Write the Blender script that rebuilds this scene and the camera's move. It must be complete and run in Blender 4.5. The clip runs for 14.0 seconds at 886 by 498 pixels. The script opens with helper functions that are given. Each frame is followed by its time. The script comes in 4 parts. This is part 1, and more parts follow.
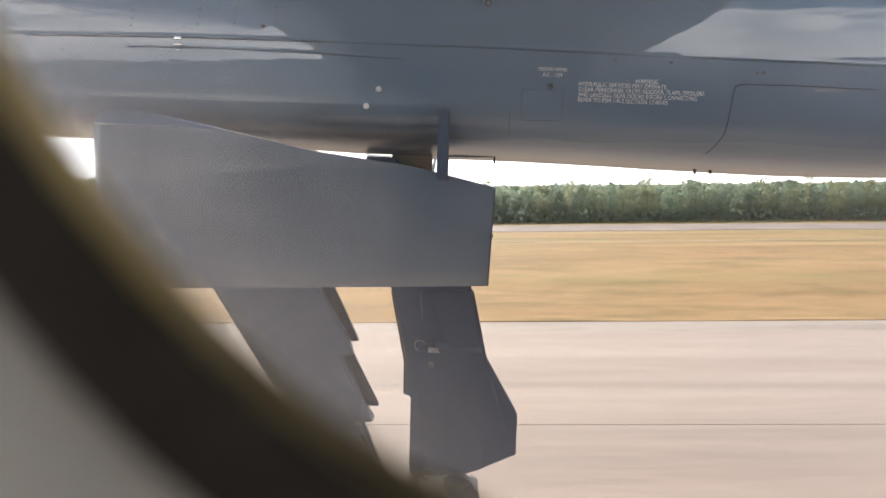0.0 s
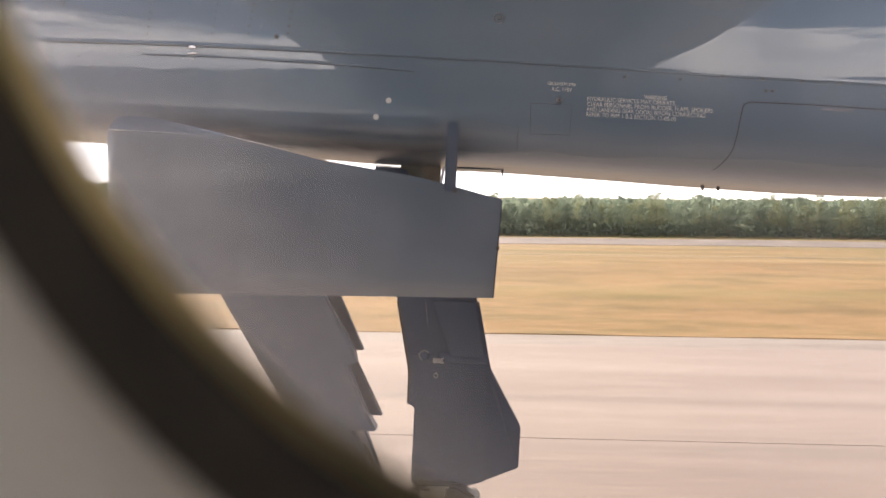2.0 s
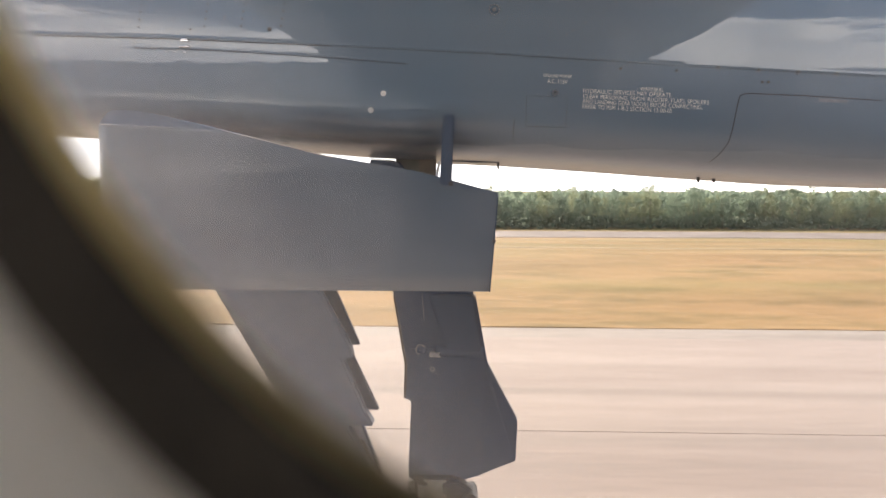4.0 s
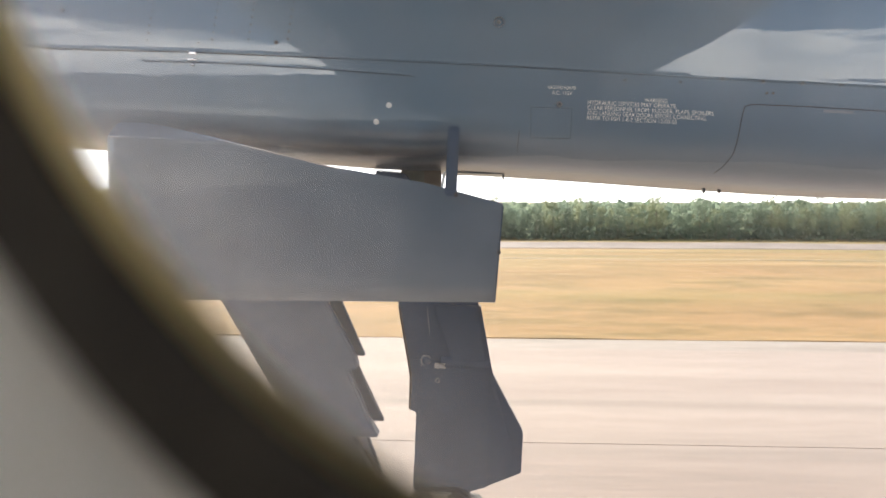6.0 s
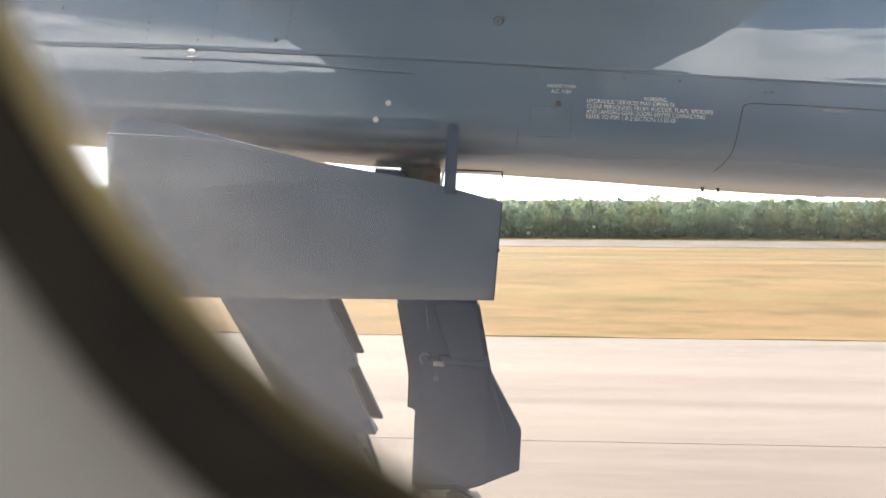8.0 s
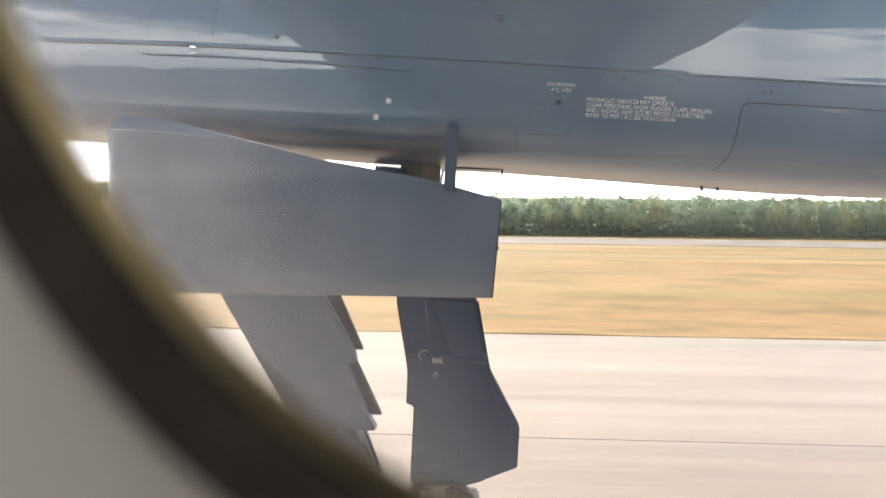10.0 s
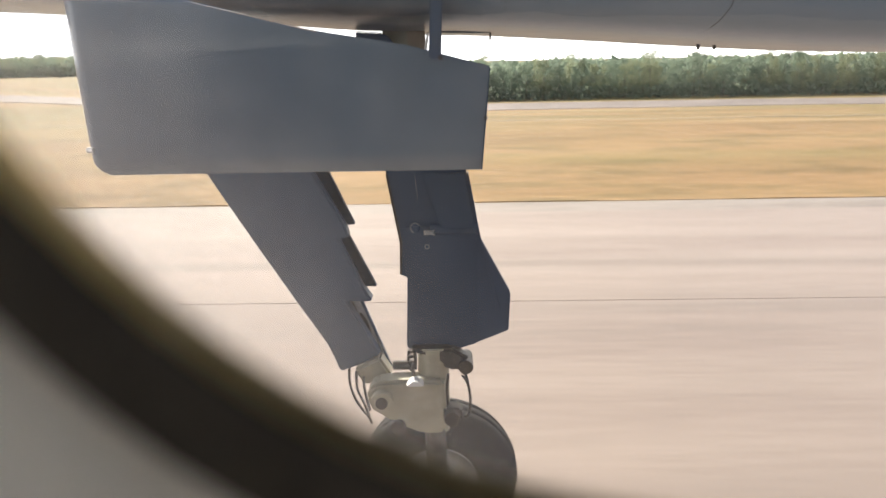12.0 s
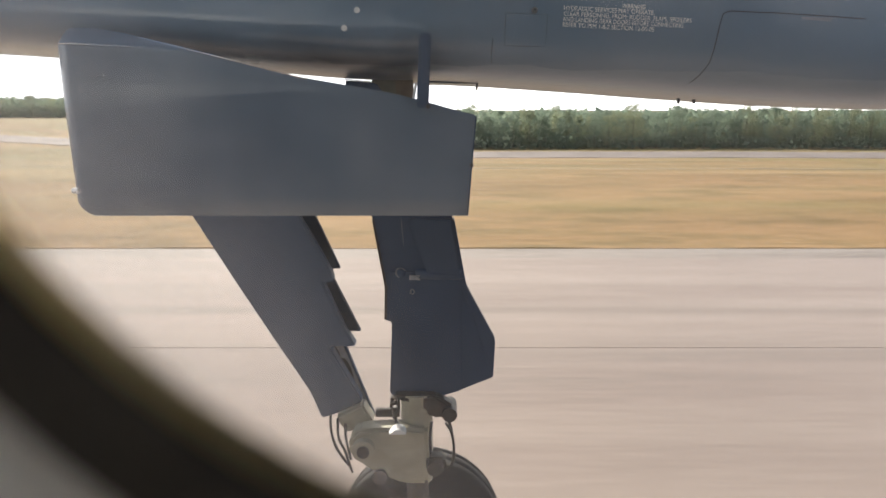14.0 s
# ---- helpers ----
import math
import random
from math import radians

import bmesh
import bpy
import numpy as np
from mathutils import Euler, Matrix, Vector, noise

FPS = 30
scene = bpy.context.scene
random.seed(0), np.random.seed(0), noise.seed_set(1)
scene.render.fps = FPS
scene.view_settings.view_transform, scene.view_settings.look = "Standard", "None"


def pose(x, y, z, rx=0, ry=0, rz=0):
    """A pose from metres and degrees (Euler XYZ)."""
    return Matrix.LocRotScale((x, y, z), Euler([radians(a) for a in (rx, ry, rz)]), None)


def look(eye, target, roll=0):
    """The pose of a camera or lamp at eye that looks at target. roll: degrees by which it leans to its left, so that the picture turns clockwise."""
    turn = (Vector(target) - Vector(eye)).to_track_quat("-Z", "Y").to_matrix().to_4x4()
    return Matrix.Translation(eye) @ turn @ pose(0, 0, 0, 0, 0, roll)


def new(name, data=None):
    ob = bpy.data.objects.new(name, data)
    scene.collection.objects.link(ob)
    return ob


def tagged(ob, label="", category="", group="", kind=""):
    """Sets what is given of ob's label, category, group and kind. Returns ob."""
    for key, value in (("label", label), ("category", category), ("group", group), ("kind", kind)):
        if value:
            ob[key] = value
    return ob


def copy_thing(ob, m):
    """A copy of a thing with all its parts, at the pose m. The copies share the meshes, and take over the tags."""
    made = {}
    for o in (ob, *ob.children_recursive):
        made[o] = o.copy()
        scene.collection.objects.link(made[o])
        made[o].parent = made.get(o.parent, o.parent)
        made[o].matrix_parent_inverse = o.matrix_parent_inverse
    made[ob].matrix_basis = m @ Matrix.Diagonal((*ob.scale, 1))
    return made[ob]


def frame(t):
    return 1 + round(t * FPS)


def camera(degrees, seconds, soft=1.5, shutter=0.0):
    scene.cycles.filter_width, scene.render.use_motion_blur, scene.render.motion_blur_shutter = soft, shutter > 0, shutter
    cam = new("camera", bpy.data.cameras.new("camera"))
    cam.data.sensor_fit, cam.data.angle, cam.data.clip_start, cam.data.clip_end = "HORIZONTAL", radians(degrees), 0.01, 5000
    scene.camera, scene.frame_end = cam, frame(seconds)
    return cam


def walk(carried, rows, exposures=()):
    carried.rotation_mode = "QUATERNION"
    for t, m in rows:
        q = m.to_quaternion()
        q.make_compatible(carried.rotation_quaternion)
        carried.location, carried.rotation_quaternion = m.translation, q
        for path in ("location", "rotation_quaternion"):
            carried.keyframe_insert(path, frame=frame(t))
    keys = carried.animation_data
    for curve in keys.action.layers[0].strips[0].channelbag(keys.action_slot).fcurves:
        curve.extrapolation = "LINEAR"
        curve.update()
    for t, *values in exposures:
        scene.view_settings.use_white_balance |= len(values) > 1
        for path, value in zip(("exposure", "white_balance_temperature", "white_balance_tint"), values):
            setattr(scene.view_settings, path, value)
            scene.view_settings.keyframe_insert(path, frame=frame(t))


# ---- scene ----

# ---- camera ----
cam = camera(72.0, 14.0, soft=1.5)
PATH = [  # seconds, eye x y z, yaw, pitch, roll
    (0.0, -0.0136, 0.0796, 2.1834, 1.478, -5.990, -0.630),
    (0.5, -0.0142, 0.0788, 2.1842, 1.955, -5.375, -0.451),
    (1.0, -0.0144, 0.0776, 2.1857, 1.987, -5.232, -0.317),
    (1.5, -0.0103, 0.0758, 2.1817, 2.159, -4.962, -0.232),
    (2.0, -0.0095, 0.0696, 2.1865, 2.184, -5.011, 0.466),
    (2.5, -0.0116, 0.0719, 2.1871, 1.777, -5.693, 0.141),
    (3.0, -0.0142, 0.0779, 2.1852, 1.677, -5.645, 0.139),
    (5.5, -0.0153, 0.0794, 2.1852, 1.722, -5.361, 0.101),
    (6.0, -0.0133, 0.0753, 2.1854, 2.204, -4.567, 0.106),
    (6.5, -0.0113, 0.0753, 2.1827, 2.245, -4.412, 0.131),
    (7.0, -0.0121, 0.0728, 2.1860, 2.379, -4.440, 0.107),
    (7.5, -0.0123, 0.0739, 2.1853, 2.212, -4.626, 0.162),
    (10.0, -0.0074, 0.0649, 2.1881, 2.188, -5.040, 0.579),
    (10.5, -0.0125, 0.0704, 2.1879, 0.048, -8.959, 0.166),
    (11.0, -0.0156, 0.0666, 2.1963, 2.435, -12.314, -6.164),
    (11.5, -0.0237, 0.0757, 2.1994, 2.688, -15.411, -6.203),
    (12.0, -0.0045, 0.0757, 2.1958, 1.350, -17.203, -1.127),
    (12.2, -0.0026, 0.0769, 2.1942, -0.133, -18.848, 0.025),
    (12.5, -0.0048, 0.0869, 2.1882, -0.068, -16.162, 0.225),
    (13.0, -0.0070, 0.0894, 2.1881, 0.051, -15.019, 0.096),
    (13.2, -0.0065, 0.0862, 2.1903, 0.087, -14.610, 0.009),
    (13.5, -0.0057, 0.0867, 2.1893, 0.227, -13.923, 0.020),
    (14.0, -0.0011, 0.0740, 2.1963, -0.035, -12.957, 0.000),
]
EXPOSURES = [(0.0, 1.15, 6500, 13), (0.5, 1.15, 6600, 14), (1.5, 1.15, 6900, 18), (2.5, 1.2, 6950, 19), (3.0, 1.2, 6900, 18), (5.5, 1.4, 6600, 11), (6.5, 1.45, 6500, 10), (7.5, 1.5, 6450, 9),
             (10.0, 1.5, 6500, 10), (11.5, 1.3, 6600, 11), (12.5, 1.12, 6550, 11), (14.0, 0.87, 6450, 11)]
walk(cam, [(t, look((x, y, z), (x - math.sin(radians(a)) * math.cos(radians(p)),
                                y + math.cos(radians(a)) * math.cos(radians(p)),
                                z + math.sin(radians(p))), r)) for t, x, y, z, a, p, r in PATH], EXPOSURES)
cam.data.dof.use_dof = True
cam.data.dof.focus_distance = 2.6
cam.data.dof.aperture_fstop = 5.0

# ---- light ----
GROUND = -0.22
SUN = Vector((-0.40, 0.82, 0.37)).normalized()
world = bpy.data.worlds.new("world")
scene.world = world
world.use_nodes = True
wn, wl = world.node_tree.nodes, world.node_tree.links
wn.clear()
sky = wn.new("ShaderNodeTexSky")
sky.sky_type = "NISHITA"
sky.sun_disc = False
sky.sun_elevation = math.asin(SUN.z)
sky.sun_rotation = math.atan2(SUN.x, SUN.y)
sky.air_density, sky.dust_density, sky.ozone_density = 1.0, 2.5, 1.0
tc = wn.new("ShaderNodeTexCoord")
cl = wn.new("ShaderNodeTexNoise")
cl.inputs["Scale"].default_value = 2.3
cl.inputs["Detail"].default_value = 9.0
cl.inputs["Roughness"].default_value = 0.64
cm = wn.new("ShaderNodeMapping")
cm.inputs["Scale"].default_value = (1.0, 1.0, 2.2)
cm.inputs["Location"].default_value = (0.35, 0.1, 0.0)
wl.new(tc.outputs["Generated"], cm.inputs["Vector"])
wl.new(cm.outputs["Vector"], cl.inputs["Vector"])
cr = wn.new("ShaderNodeValToRGB")
cr.color_ramp.elements[0].position, cr.color_ramp.elements[0].color = 0.455, (0, 0, 0, 1)
cr.color_ramp.elements[1].position, cr.color_ramp.elements[1].color = 0.535, (1, 1, 1, 1)
sep = wn.new("ShaderNodeSeparateXYZ")
wl.new(tc.outputs["Generated"], sep.inputs["Vector"])
low = wn.new("ShaderNodeMapRange")
low.inputs["From Min"].default_value, low.inputs["From Max"].default_value = 0.22, 0.52
low.inputs["To Min"].default_value, low.inputs["To Max"].default_value = 0.11, -0.17
wl.new(sep.outputs["Z"], low.inputs["Value"])
cadd = wn.new("ShaderNodeMath")
wl.new(cl.outputs["Fac"], cadd.inputs[0])
wl.new(low.outputs["Result"], cadd.inputs[1])
haze = wn.new("ShaderNodeMapRange")
haze.inputs["From Min"].default_value, haze.inputs["From Max"].default_value = 0.02, 0.16
haze.inputs["To Min"].default_value, haze.inputs["To Max"].default_value = 0.30, 0.0
wl.new(sep.outputs["Z"], haze.inputs["Value"])
hadd = wn.new("ShaderNodeMath")
wl.new(cadd.outputs["Value"], hadd.inputs[0])
wl.new(haze.outputs["Result"], hadd.inputs[1])
wl.new(hadd.outputs["Value"], cr.inputs["Fac"])
cx = wn.new("ShaderNodeMix")
cx.data_type = "RGBA"
body = wn.new("ShaderNodeTexNoise")
body.inputs["Scale"].default_value, body.inputs["Detail"].default_value = 5.5, 6.0
wl.new(cm.outputs["Vector"], body.inputs["Vector"])
tone = wn.new("ShaderNodeValToRGB")
tone.color_ramp.elements[0].position, tone.color_ramp.elements[0].color = 0.38, (0.62, 0.63, 0.65, 1)
tone.color_ramp.elements[1].position, tone.color_ramp.elements[1].color = 0.60, (1, 0.96, 0.91, 1)
wl.new(body.outputs["Fac"], tone.inputs["Fac"])
gain = wn.new("ShaderNodeVectorMath")
gain.operation = "SCALE"
gain.inputs["Scale"].default_value = 15.5
wl.new(tone.outputs["Color"], gain.inputs[0])
wl.new(gain.outputs["Vector"], cx.inputs["B"])
wl.new(cr.outputs["Color"], cx.inputs["Factor"])
wl.new(sky.outputs["Color"], cx.inputs["A"])
bg = wn.new("ShaderNodeBackground")
bg.inputs["Strength"].default_value = 0.12
wl.new(cx.outputs["Result"], bg.inputs["Color"])
wo = wn.new("ShaderNodeOutputWorld")
wl.new(bg.outputs["Background"], wo.inputs["Surface"])

sun = new("sun", bpy.data.lights.new("sun", "SUN"))
sun.data.energy = 5.0
sun.data.angle = radians(0.6)
sun.data.color = (1.0, 0.91, 0.77)
sun.matrix_world = look(SUN * 50, (0, 0, 0))


# ---- materials ----
def mat(name, a, b, scale=6.0, stretch=(1, 1, 1), rough=0.5, rough2=None, metal=0.0, bump=0.0, bump_scale=60.0,
        coat=0.0, detail=6.0, mix=(0.35, 0.65), fine=0.0, spec=0.5, coat_ior=1.5):
    """Principled surface: colour a to b by a large noise, a finer noise on top, bump, roughness variation."""
    m = bpy.data.materials.new(name)
    m.use_nodes = True
    n, l = m.node_tree.nodes, m.node_tree.links
    p = n["Principled BSDF"]
    co = n.new("ShaderNodeTexCoord")
    mp = n.new("ShaderNodeMapping")
    mp.inputs["Scale"].default_value = stretch
    l.new(co.outputs["Object"], mp.inputs["Vector"])
    t = n.new("ShaderNodeTexNoise")
    t.inputs["Scale"].default_value, t.inputs["Detail"].default_value = scale, detail
    l.new(mp.outputs["Vector"], t.inputs["Vector"])
    r = n.new("ShaderNodeValToRGB")
    r.color_ramp.elements[0].position, r.color_ramp.elements[0].color = mix[0], (*a, 1)
    r.color_ramp.elements[1].position, r.color_ramp.elements[1].color = mix[1], (*b, 1)
    l.new(t.outputs["Fac"], r.inputs["Fac"])
    out = r.outputs["Color"]
    g = n.new("ShaderNodeTexNoise")
    g.inputs["Scale"].default_value, g.inputs["Detail"].default_value = bump_scale, 5.0
    l.new(mp.outputs["Vector"], g.inputs["Vector"])
    if fine:
        mul = n.new("ShaderNodeMix")
        mul.data_type, mul.blend_type = "RGBA", "OVERLAY"
        mul.inputs["Factor"].default_value = fine
        l.new(out, mul.inputs["A"])
        l.new(g.outputs["Fac"], mul.inputs["B"])
        out = mul.outputs["Result"]
    l.new(out, p.inputs["Base Color"])
    mr = n.new("ShaderNodeMapRange")
    mr.inputs["To Min"].default_value, mr.inputs["To Max"].default_value = rough, rough if rough2 is None else rough2
    l.new(t.outputs["Fac"], mr.inputs["Value"])
    l.new(mr.outputs["Result"], p.inputs["Roughness"])
    p.inputs["Metallic"].default_value = metal
    p.inputs["Specular IOR Level"].default_value = spec
    p.inputs["Coat Weight"].default_value = coat
    p.inputs["Coat Roughness"].default_value = 0.022
    p.inputs["Coat IOR"].default_value = coat_ior
    if bump:
        bp = n.new("ShaderNodeBump")
        bp.inputs["Strength"].default_value, bp.inputs["Distance"].default_value = bump, 0.01
        l.new(g.outputs["Fac"], bp.inputs["Height"])
        l.new(bp.outputs["Normal"], p.inputs["Normal"])
    return m


def streak_mat(m, colour, along, across, detail=8.0):
    """Lays long dark rubber streaks over a pavement."""
    n, l = m.node_tree.nodes, m.node_tree.links
    p = n["Principled BSDF"]
    src = p.inputs["Base Color"].links[0].from_socket
    co, mp, t, r, x = (n.new("ShaderNodeTexCoord"), n.new("ShaderNodeMapping"), n.new("ShaderNodeTexNoise"),
                       n.new("ShaderNodeValToRGB"), n.new("ShaderNodeMix"))
    mp.inputs["Scale"].default_value = (along, across, 1)
    l.new(co.outputs["Object"], mp.inputs["Vector"])
    l.new(mp.outputs["Vector"], t.inputs["Vector"])
    t.inputs["Scale"].default_value, t.inputs["Detail"].default_value = 1.0, detail
    r.color_ramp.elements[0].position, r.color_ramp.elements[0].color = 0.54, (0, 0, 0, 1)
    r.color_ramp.elements[1].position, r.color_ramp.elements[1].color = 0.74, (0.6, 0.6, 0.6, 1)
    l.new(t.outputs["Fac"], r.inputs["Fac"])
    x.data_type = "RGBA"
    x.inputs["B"].default_value = (*colour, 1)
    l.new(r.outputs["Color"], x.inputs["Factor"])
    l.new(src, x.inputs["A"])
    l.new(x.outputs["Result"], p.inputs["Base Color"])


def wavy(m, scale, stretch, strength):
    """Lets the clear coat show the slight waves of thin sheet metal."""
    n, l = m.node_tree.nodes, m.node_tree.links
    co, mp, t, b = n.new("ShaderNodeTexCoord"), n.new("ShaderNodeMapping"), n.new("ShaderNodeTexNoise"), n.new("ShaderNodeBump")
    mp.inputs["Scale"].default_value = stretch
    t.inputs["Scale"].default_value, t.inputs["Detail"].default_value = scale, 1.6
    b.inputs["Strength"].default_value, b.inputs["Distance"].default_value = strength, 0.01
    l.new(co.outputs["Object"], mp.inputs["Vector"])
    l.new(mp.outputs["Vector"], t.inputs["Vector"])
    l.new(t.outputs["Fac"], b.inputs["Height"])
    l.new(b.outputs["Normal"], n["Principled BSDF"].inputs["Coat Normal"])


PAINT = mat("nacelle_paint", (0.140, 0.206, 0.278), (0.168, 0.238, 0.312), 1.6, (0.4, 1, 3.0), 0.32, 0.42, coat=1.0, coat_ior=1.66, spec=0.2)
# the door's wide tone range paints soft cloud reflections into it
DOOR = mat("door_paint", (0.126, 0.174, 0.229), (0.208, 0.254, 0.308), 2.6, (1, 1, 1.2), 0.30, 0.5, coat=0.6, bump=0.008, bump_scale=2.2, spec=0.2)
wavy(PAINT, 8.0, (1.0, 1.0, 1.0), 0.10)
wavy(DOOR, 5.0, (1.0, 1.0, 1.4), 0.14)


def bay_edge_shade(m):
    """Painted shade round the wheel bay: blotched, thickest along the cowling's lower edge."""
    n, l = m.node_tree.nodes, m.node_tree.links
    p = n["Principled BSDF"]
    src = p.inputs["Base Color"].links[0].from_socket
    co, sp, nz = n.new("ShaderNodeTexCoord"), n.new("ShaderNodeSeparateXYZ"), n.new("ShaderNodeTexNoise")
    nz.inputs["Scale"].default_value, nz.inputs["Detail"].default_value = 4.0, 5.0
    l.new(co.outputs["Object"], sp.inputs["Vector"])
    l.new(co.outputs["Object"], nz.inputs["Vector"])
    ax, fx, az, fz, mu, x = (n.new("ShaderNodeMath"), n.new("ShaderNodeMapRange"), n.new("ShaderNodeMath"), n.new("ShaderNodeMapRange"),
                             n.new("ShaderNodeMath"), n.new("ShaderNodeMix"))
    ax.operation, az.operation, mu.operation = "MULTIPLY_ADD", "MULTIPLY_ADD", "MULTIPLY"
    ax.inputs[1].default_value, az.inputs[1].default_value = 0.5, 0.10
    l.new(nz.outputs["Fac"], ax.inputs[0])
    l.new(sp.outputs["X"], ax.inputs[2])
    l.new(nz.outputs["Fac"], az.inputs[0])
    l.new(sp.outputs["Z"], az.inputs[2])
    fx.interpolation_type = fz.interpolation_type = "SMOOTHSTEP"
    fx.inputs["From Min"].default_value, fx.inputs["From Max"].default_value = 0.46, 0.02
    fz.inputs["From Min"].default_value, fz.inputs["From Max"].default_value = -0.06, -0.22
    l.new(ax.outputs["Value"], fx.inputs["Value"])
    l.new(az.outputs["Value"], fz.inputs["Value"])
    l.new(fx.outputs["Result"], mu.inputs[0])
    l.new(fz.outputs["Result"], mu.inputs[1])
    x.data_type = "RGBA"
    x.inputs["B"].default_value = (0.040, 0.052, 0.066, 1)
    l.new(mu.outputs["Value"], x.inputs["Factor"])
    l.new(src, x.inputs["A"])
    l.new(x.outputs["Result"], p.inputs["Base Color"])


def bounce_painted(m, weight):
    """Dulls the lower flank's clear coat and paints in ground bounce, fading up in uneven streaks."""
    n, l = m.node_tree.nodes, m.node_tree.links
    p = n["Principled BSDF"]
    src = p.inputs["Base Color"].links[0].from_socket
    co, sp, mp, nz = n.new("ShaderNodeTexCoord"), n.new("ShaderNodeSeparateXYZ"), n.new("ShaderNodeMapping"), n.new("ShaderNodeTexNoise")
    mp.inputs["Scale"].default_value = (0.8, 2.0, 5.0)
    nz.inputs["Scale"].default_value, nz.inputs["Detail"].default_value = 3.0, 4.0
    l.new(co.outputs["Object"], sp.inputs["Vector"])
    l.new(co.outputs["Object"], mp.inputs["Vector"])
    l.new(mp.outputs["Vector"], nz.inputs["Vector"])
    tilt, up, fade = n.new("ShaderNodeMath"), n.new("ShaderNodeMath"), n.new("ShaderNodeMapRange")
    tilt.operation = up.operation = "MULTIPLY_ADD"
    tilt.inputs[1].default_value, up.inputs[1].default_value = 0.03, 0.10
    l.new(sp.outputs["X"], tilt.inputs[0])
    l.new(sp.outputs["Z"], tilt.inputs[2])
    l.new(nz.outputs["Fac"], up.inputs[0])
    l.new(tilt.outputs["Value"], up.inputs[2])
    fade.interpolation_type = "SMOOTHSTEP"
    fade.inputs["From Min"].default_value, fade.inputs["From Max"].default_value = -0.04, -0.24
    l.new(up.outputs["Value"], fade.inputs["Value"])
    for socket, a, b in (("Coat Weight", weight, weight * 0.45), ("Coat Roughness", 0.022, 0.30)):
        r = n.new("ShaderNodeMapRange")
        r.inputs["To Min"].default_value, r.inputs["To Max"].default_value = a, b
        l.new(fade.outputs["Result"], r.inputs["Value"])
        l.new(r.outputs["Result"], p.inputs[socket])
    # the paler colour mixed in below imitates light bounced off the ground
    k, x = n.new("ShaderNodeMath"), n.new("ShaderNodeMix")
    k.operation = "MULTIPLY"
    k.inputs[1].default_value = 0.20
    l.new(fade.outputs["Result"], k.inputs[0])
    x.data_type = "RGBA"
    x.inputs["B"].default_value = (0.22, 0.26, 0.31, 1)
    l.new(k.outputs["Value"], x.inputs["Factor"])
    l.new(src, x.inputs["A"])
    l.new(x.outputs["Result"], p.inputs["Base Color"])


bounce_painted(PAINT, 1.0)
bay_edge_shade(PAINT)
FAIRING = mat("fairing_paint", (0.056, 0.090, 0.146), (0.086, 0.124, 0.186), 3.0, (1, 1, 0.7), 0.34, 0.5, coat=0.12, bump=0.004, bump_scale=5, spec=0.15)
LEGPAINT = mat("leg_paint", (0.036, 0.064, 0.112), (0.058, 0.092, 0.148), 3.0, (1, 1, 0.7), 0.32, 0.46, coat=0.10, bump=0.004, bump_scale=5, spec=0.15)
FIN = mat("dark_fin", (0.006, 0.014, 0.030), (0.012, 0.024, 0.044), 9, rough=0.6, spec=0.08)
SOFTSEAM = mat("filled_seam", (0.062, 0.092, 0.125), (0.085, 0.120, 0.158), 20, rough=0.5)
SEAM = mat("panel_gap", (0.024, 0.032, 0.044), (0.042, 0.052, 0.066), 20, rough=0.6)
STENCIL = mat("stencil_white", (0.75, 0.76, 0.76), (0.82, 0.82, 0.80), 30, rough=0.5)
METAL = mat("bare_fastener", (0.45, 0.46, 0.48), (0.6, 0.6, 0.6), 40, rough=0.3, metal=1.0)
RIVET = mat("painted_rivet", (0.28, 0.30, 0.32), (0.36, 0.38, 0.40), 40, rough=0.4)
DULL = mat("dull_rivet", (0.17, 0.20, 0.24), (0.22, 0.25, 0.29), 40, rough=0.4)
DARKFAST = mat("dark_fastener", (0.05, 0.055, 0.06), (0.1, 0.1, 0.1), 40, rough=0.45)
PRIMER = mat("cream_primer", (0.34, 0.32, 0.24), (0.44, 0.41, 0.31), 12, rough=0.45, bump=0.04, fine=0.2)
GREASE = mat("greasy_metal", (0.028, 0.024, 0.021), (0.065, 0.055, 0.046), 25, rough=0.5, bump=0.1)
BRACKET = mat("tan_bracket", (0.15, 0.120, 0.08), (0.22, 0.175, 0.125), 15, rough=0.5)
FORK = mat("primed_fork", (0.17, 0.17, 0.13), (0.26, 0.25, 0.19), 12, rough=0.5)
RUBBER = mat("tyre_rubber", (0.013, 0.013, 0.014), (0.028, 0.027, 0.026), 14, spec=0.25, rough=0.8, rough2=0.9, bump=0.1, bump_scale=80)
wavy(FAIRING, 6.0, (1, 1, 1), 0.10)
wavy(LEGPAINT, 7.0, (1, 1, 1), 0.10)
RIM = mat("wheel_alloy", (0.45, 0.45, 0.44), (0.55, 0.55, 0.53), 18, rough=0.4, metal=0.6)
HOSE = mat("hose_rubber", (0.03, 0.028, 0.026), (0.06, 0.055, 0.05), 30, rough=0.6)
BAY = mat("bay_shade", (0.03, 0.03, 0.03), (0.06, 0.055, 0.05), 8, rough=0.8)
WINGPAINT = mat("wing_paint", (0.30, 0.34, 0.37), (0.37, 0.41, 0.44), 2, rough=0.4, rough2=0.5)
HULL = mat("fuselage_paint", (0.045, 0.060, 0.080), (0.06, 0.078, 0.10), 1.5, rough=0.35, rough2=0.45, coat=0.5)
CABIN = mat("cabin_plastic", (0.80, 0.76, 0.69), (0.84, 0.81, 0.74), 14, rough=0.55, bump=0.08, bump_scale=220, fine=0.1)
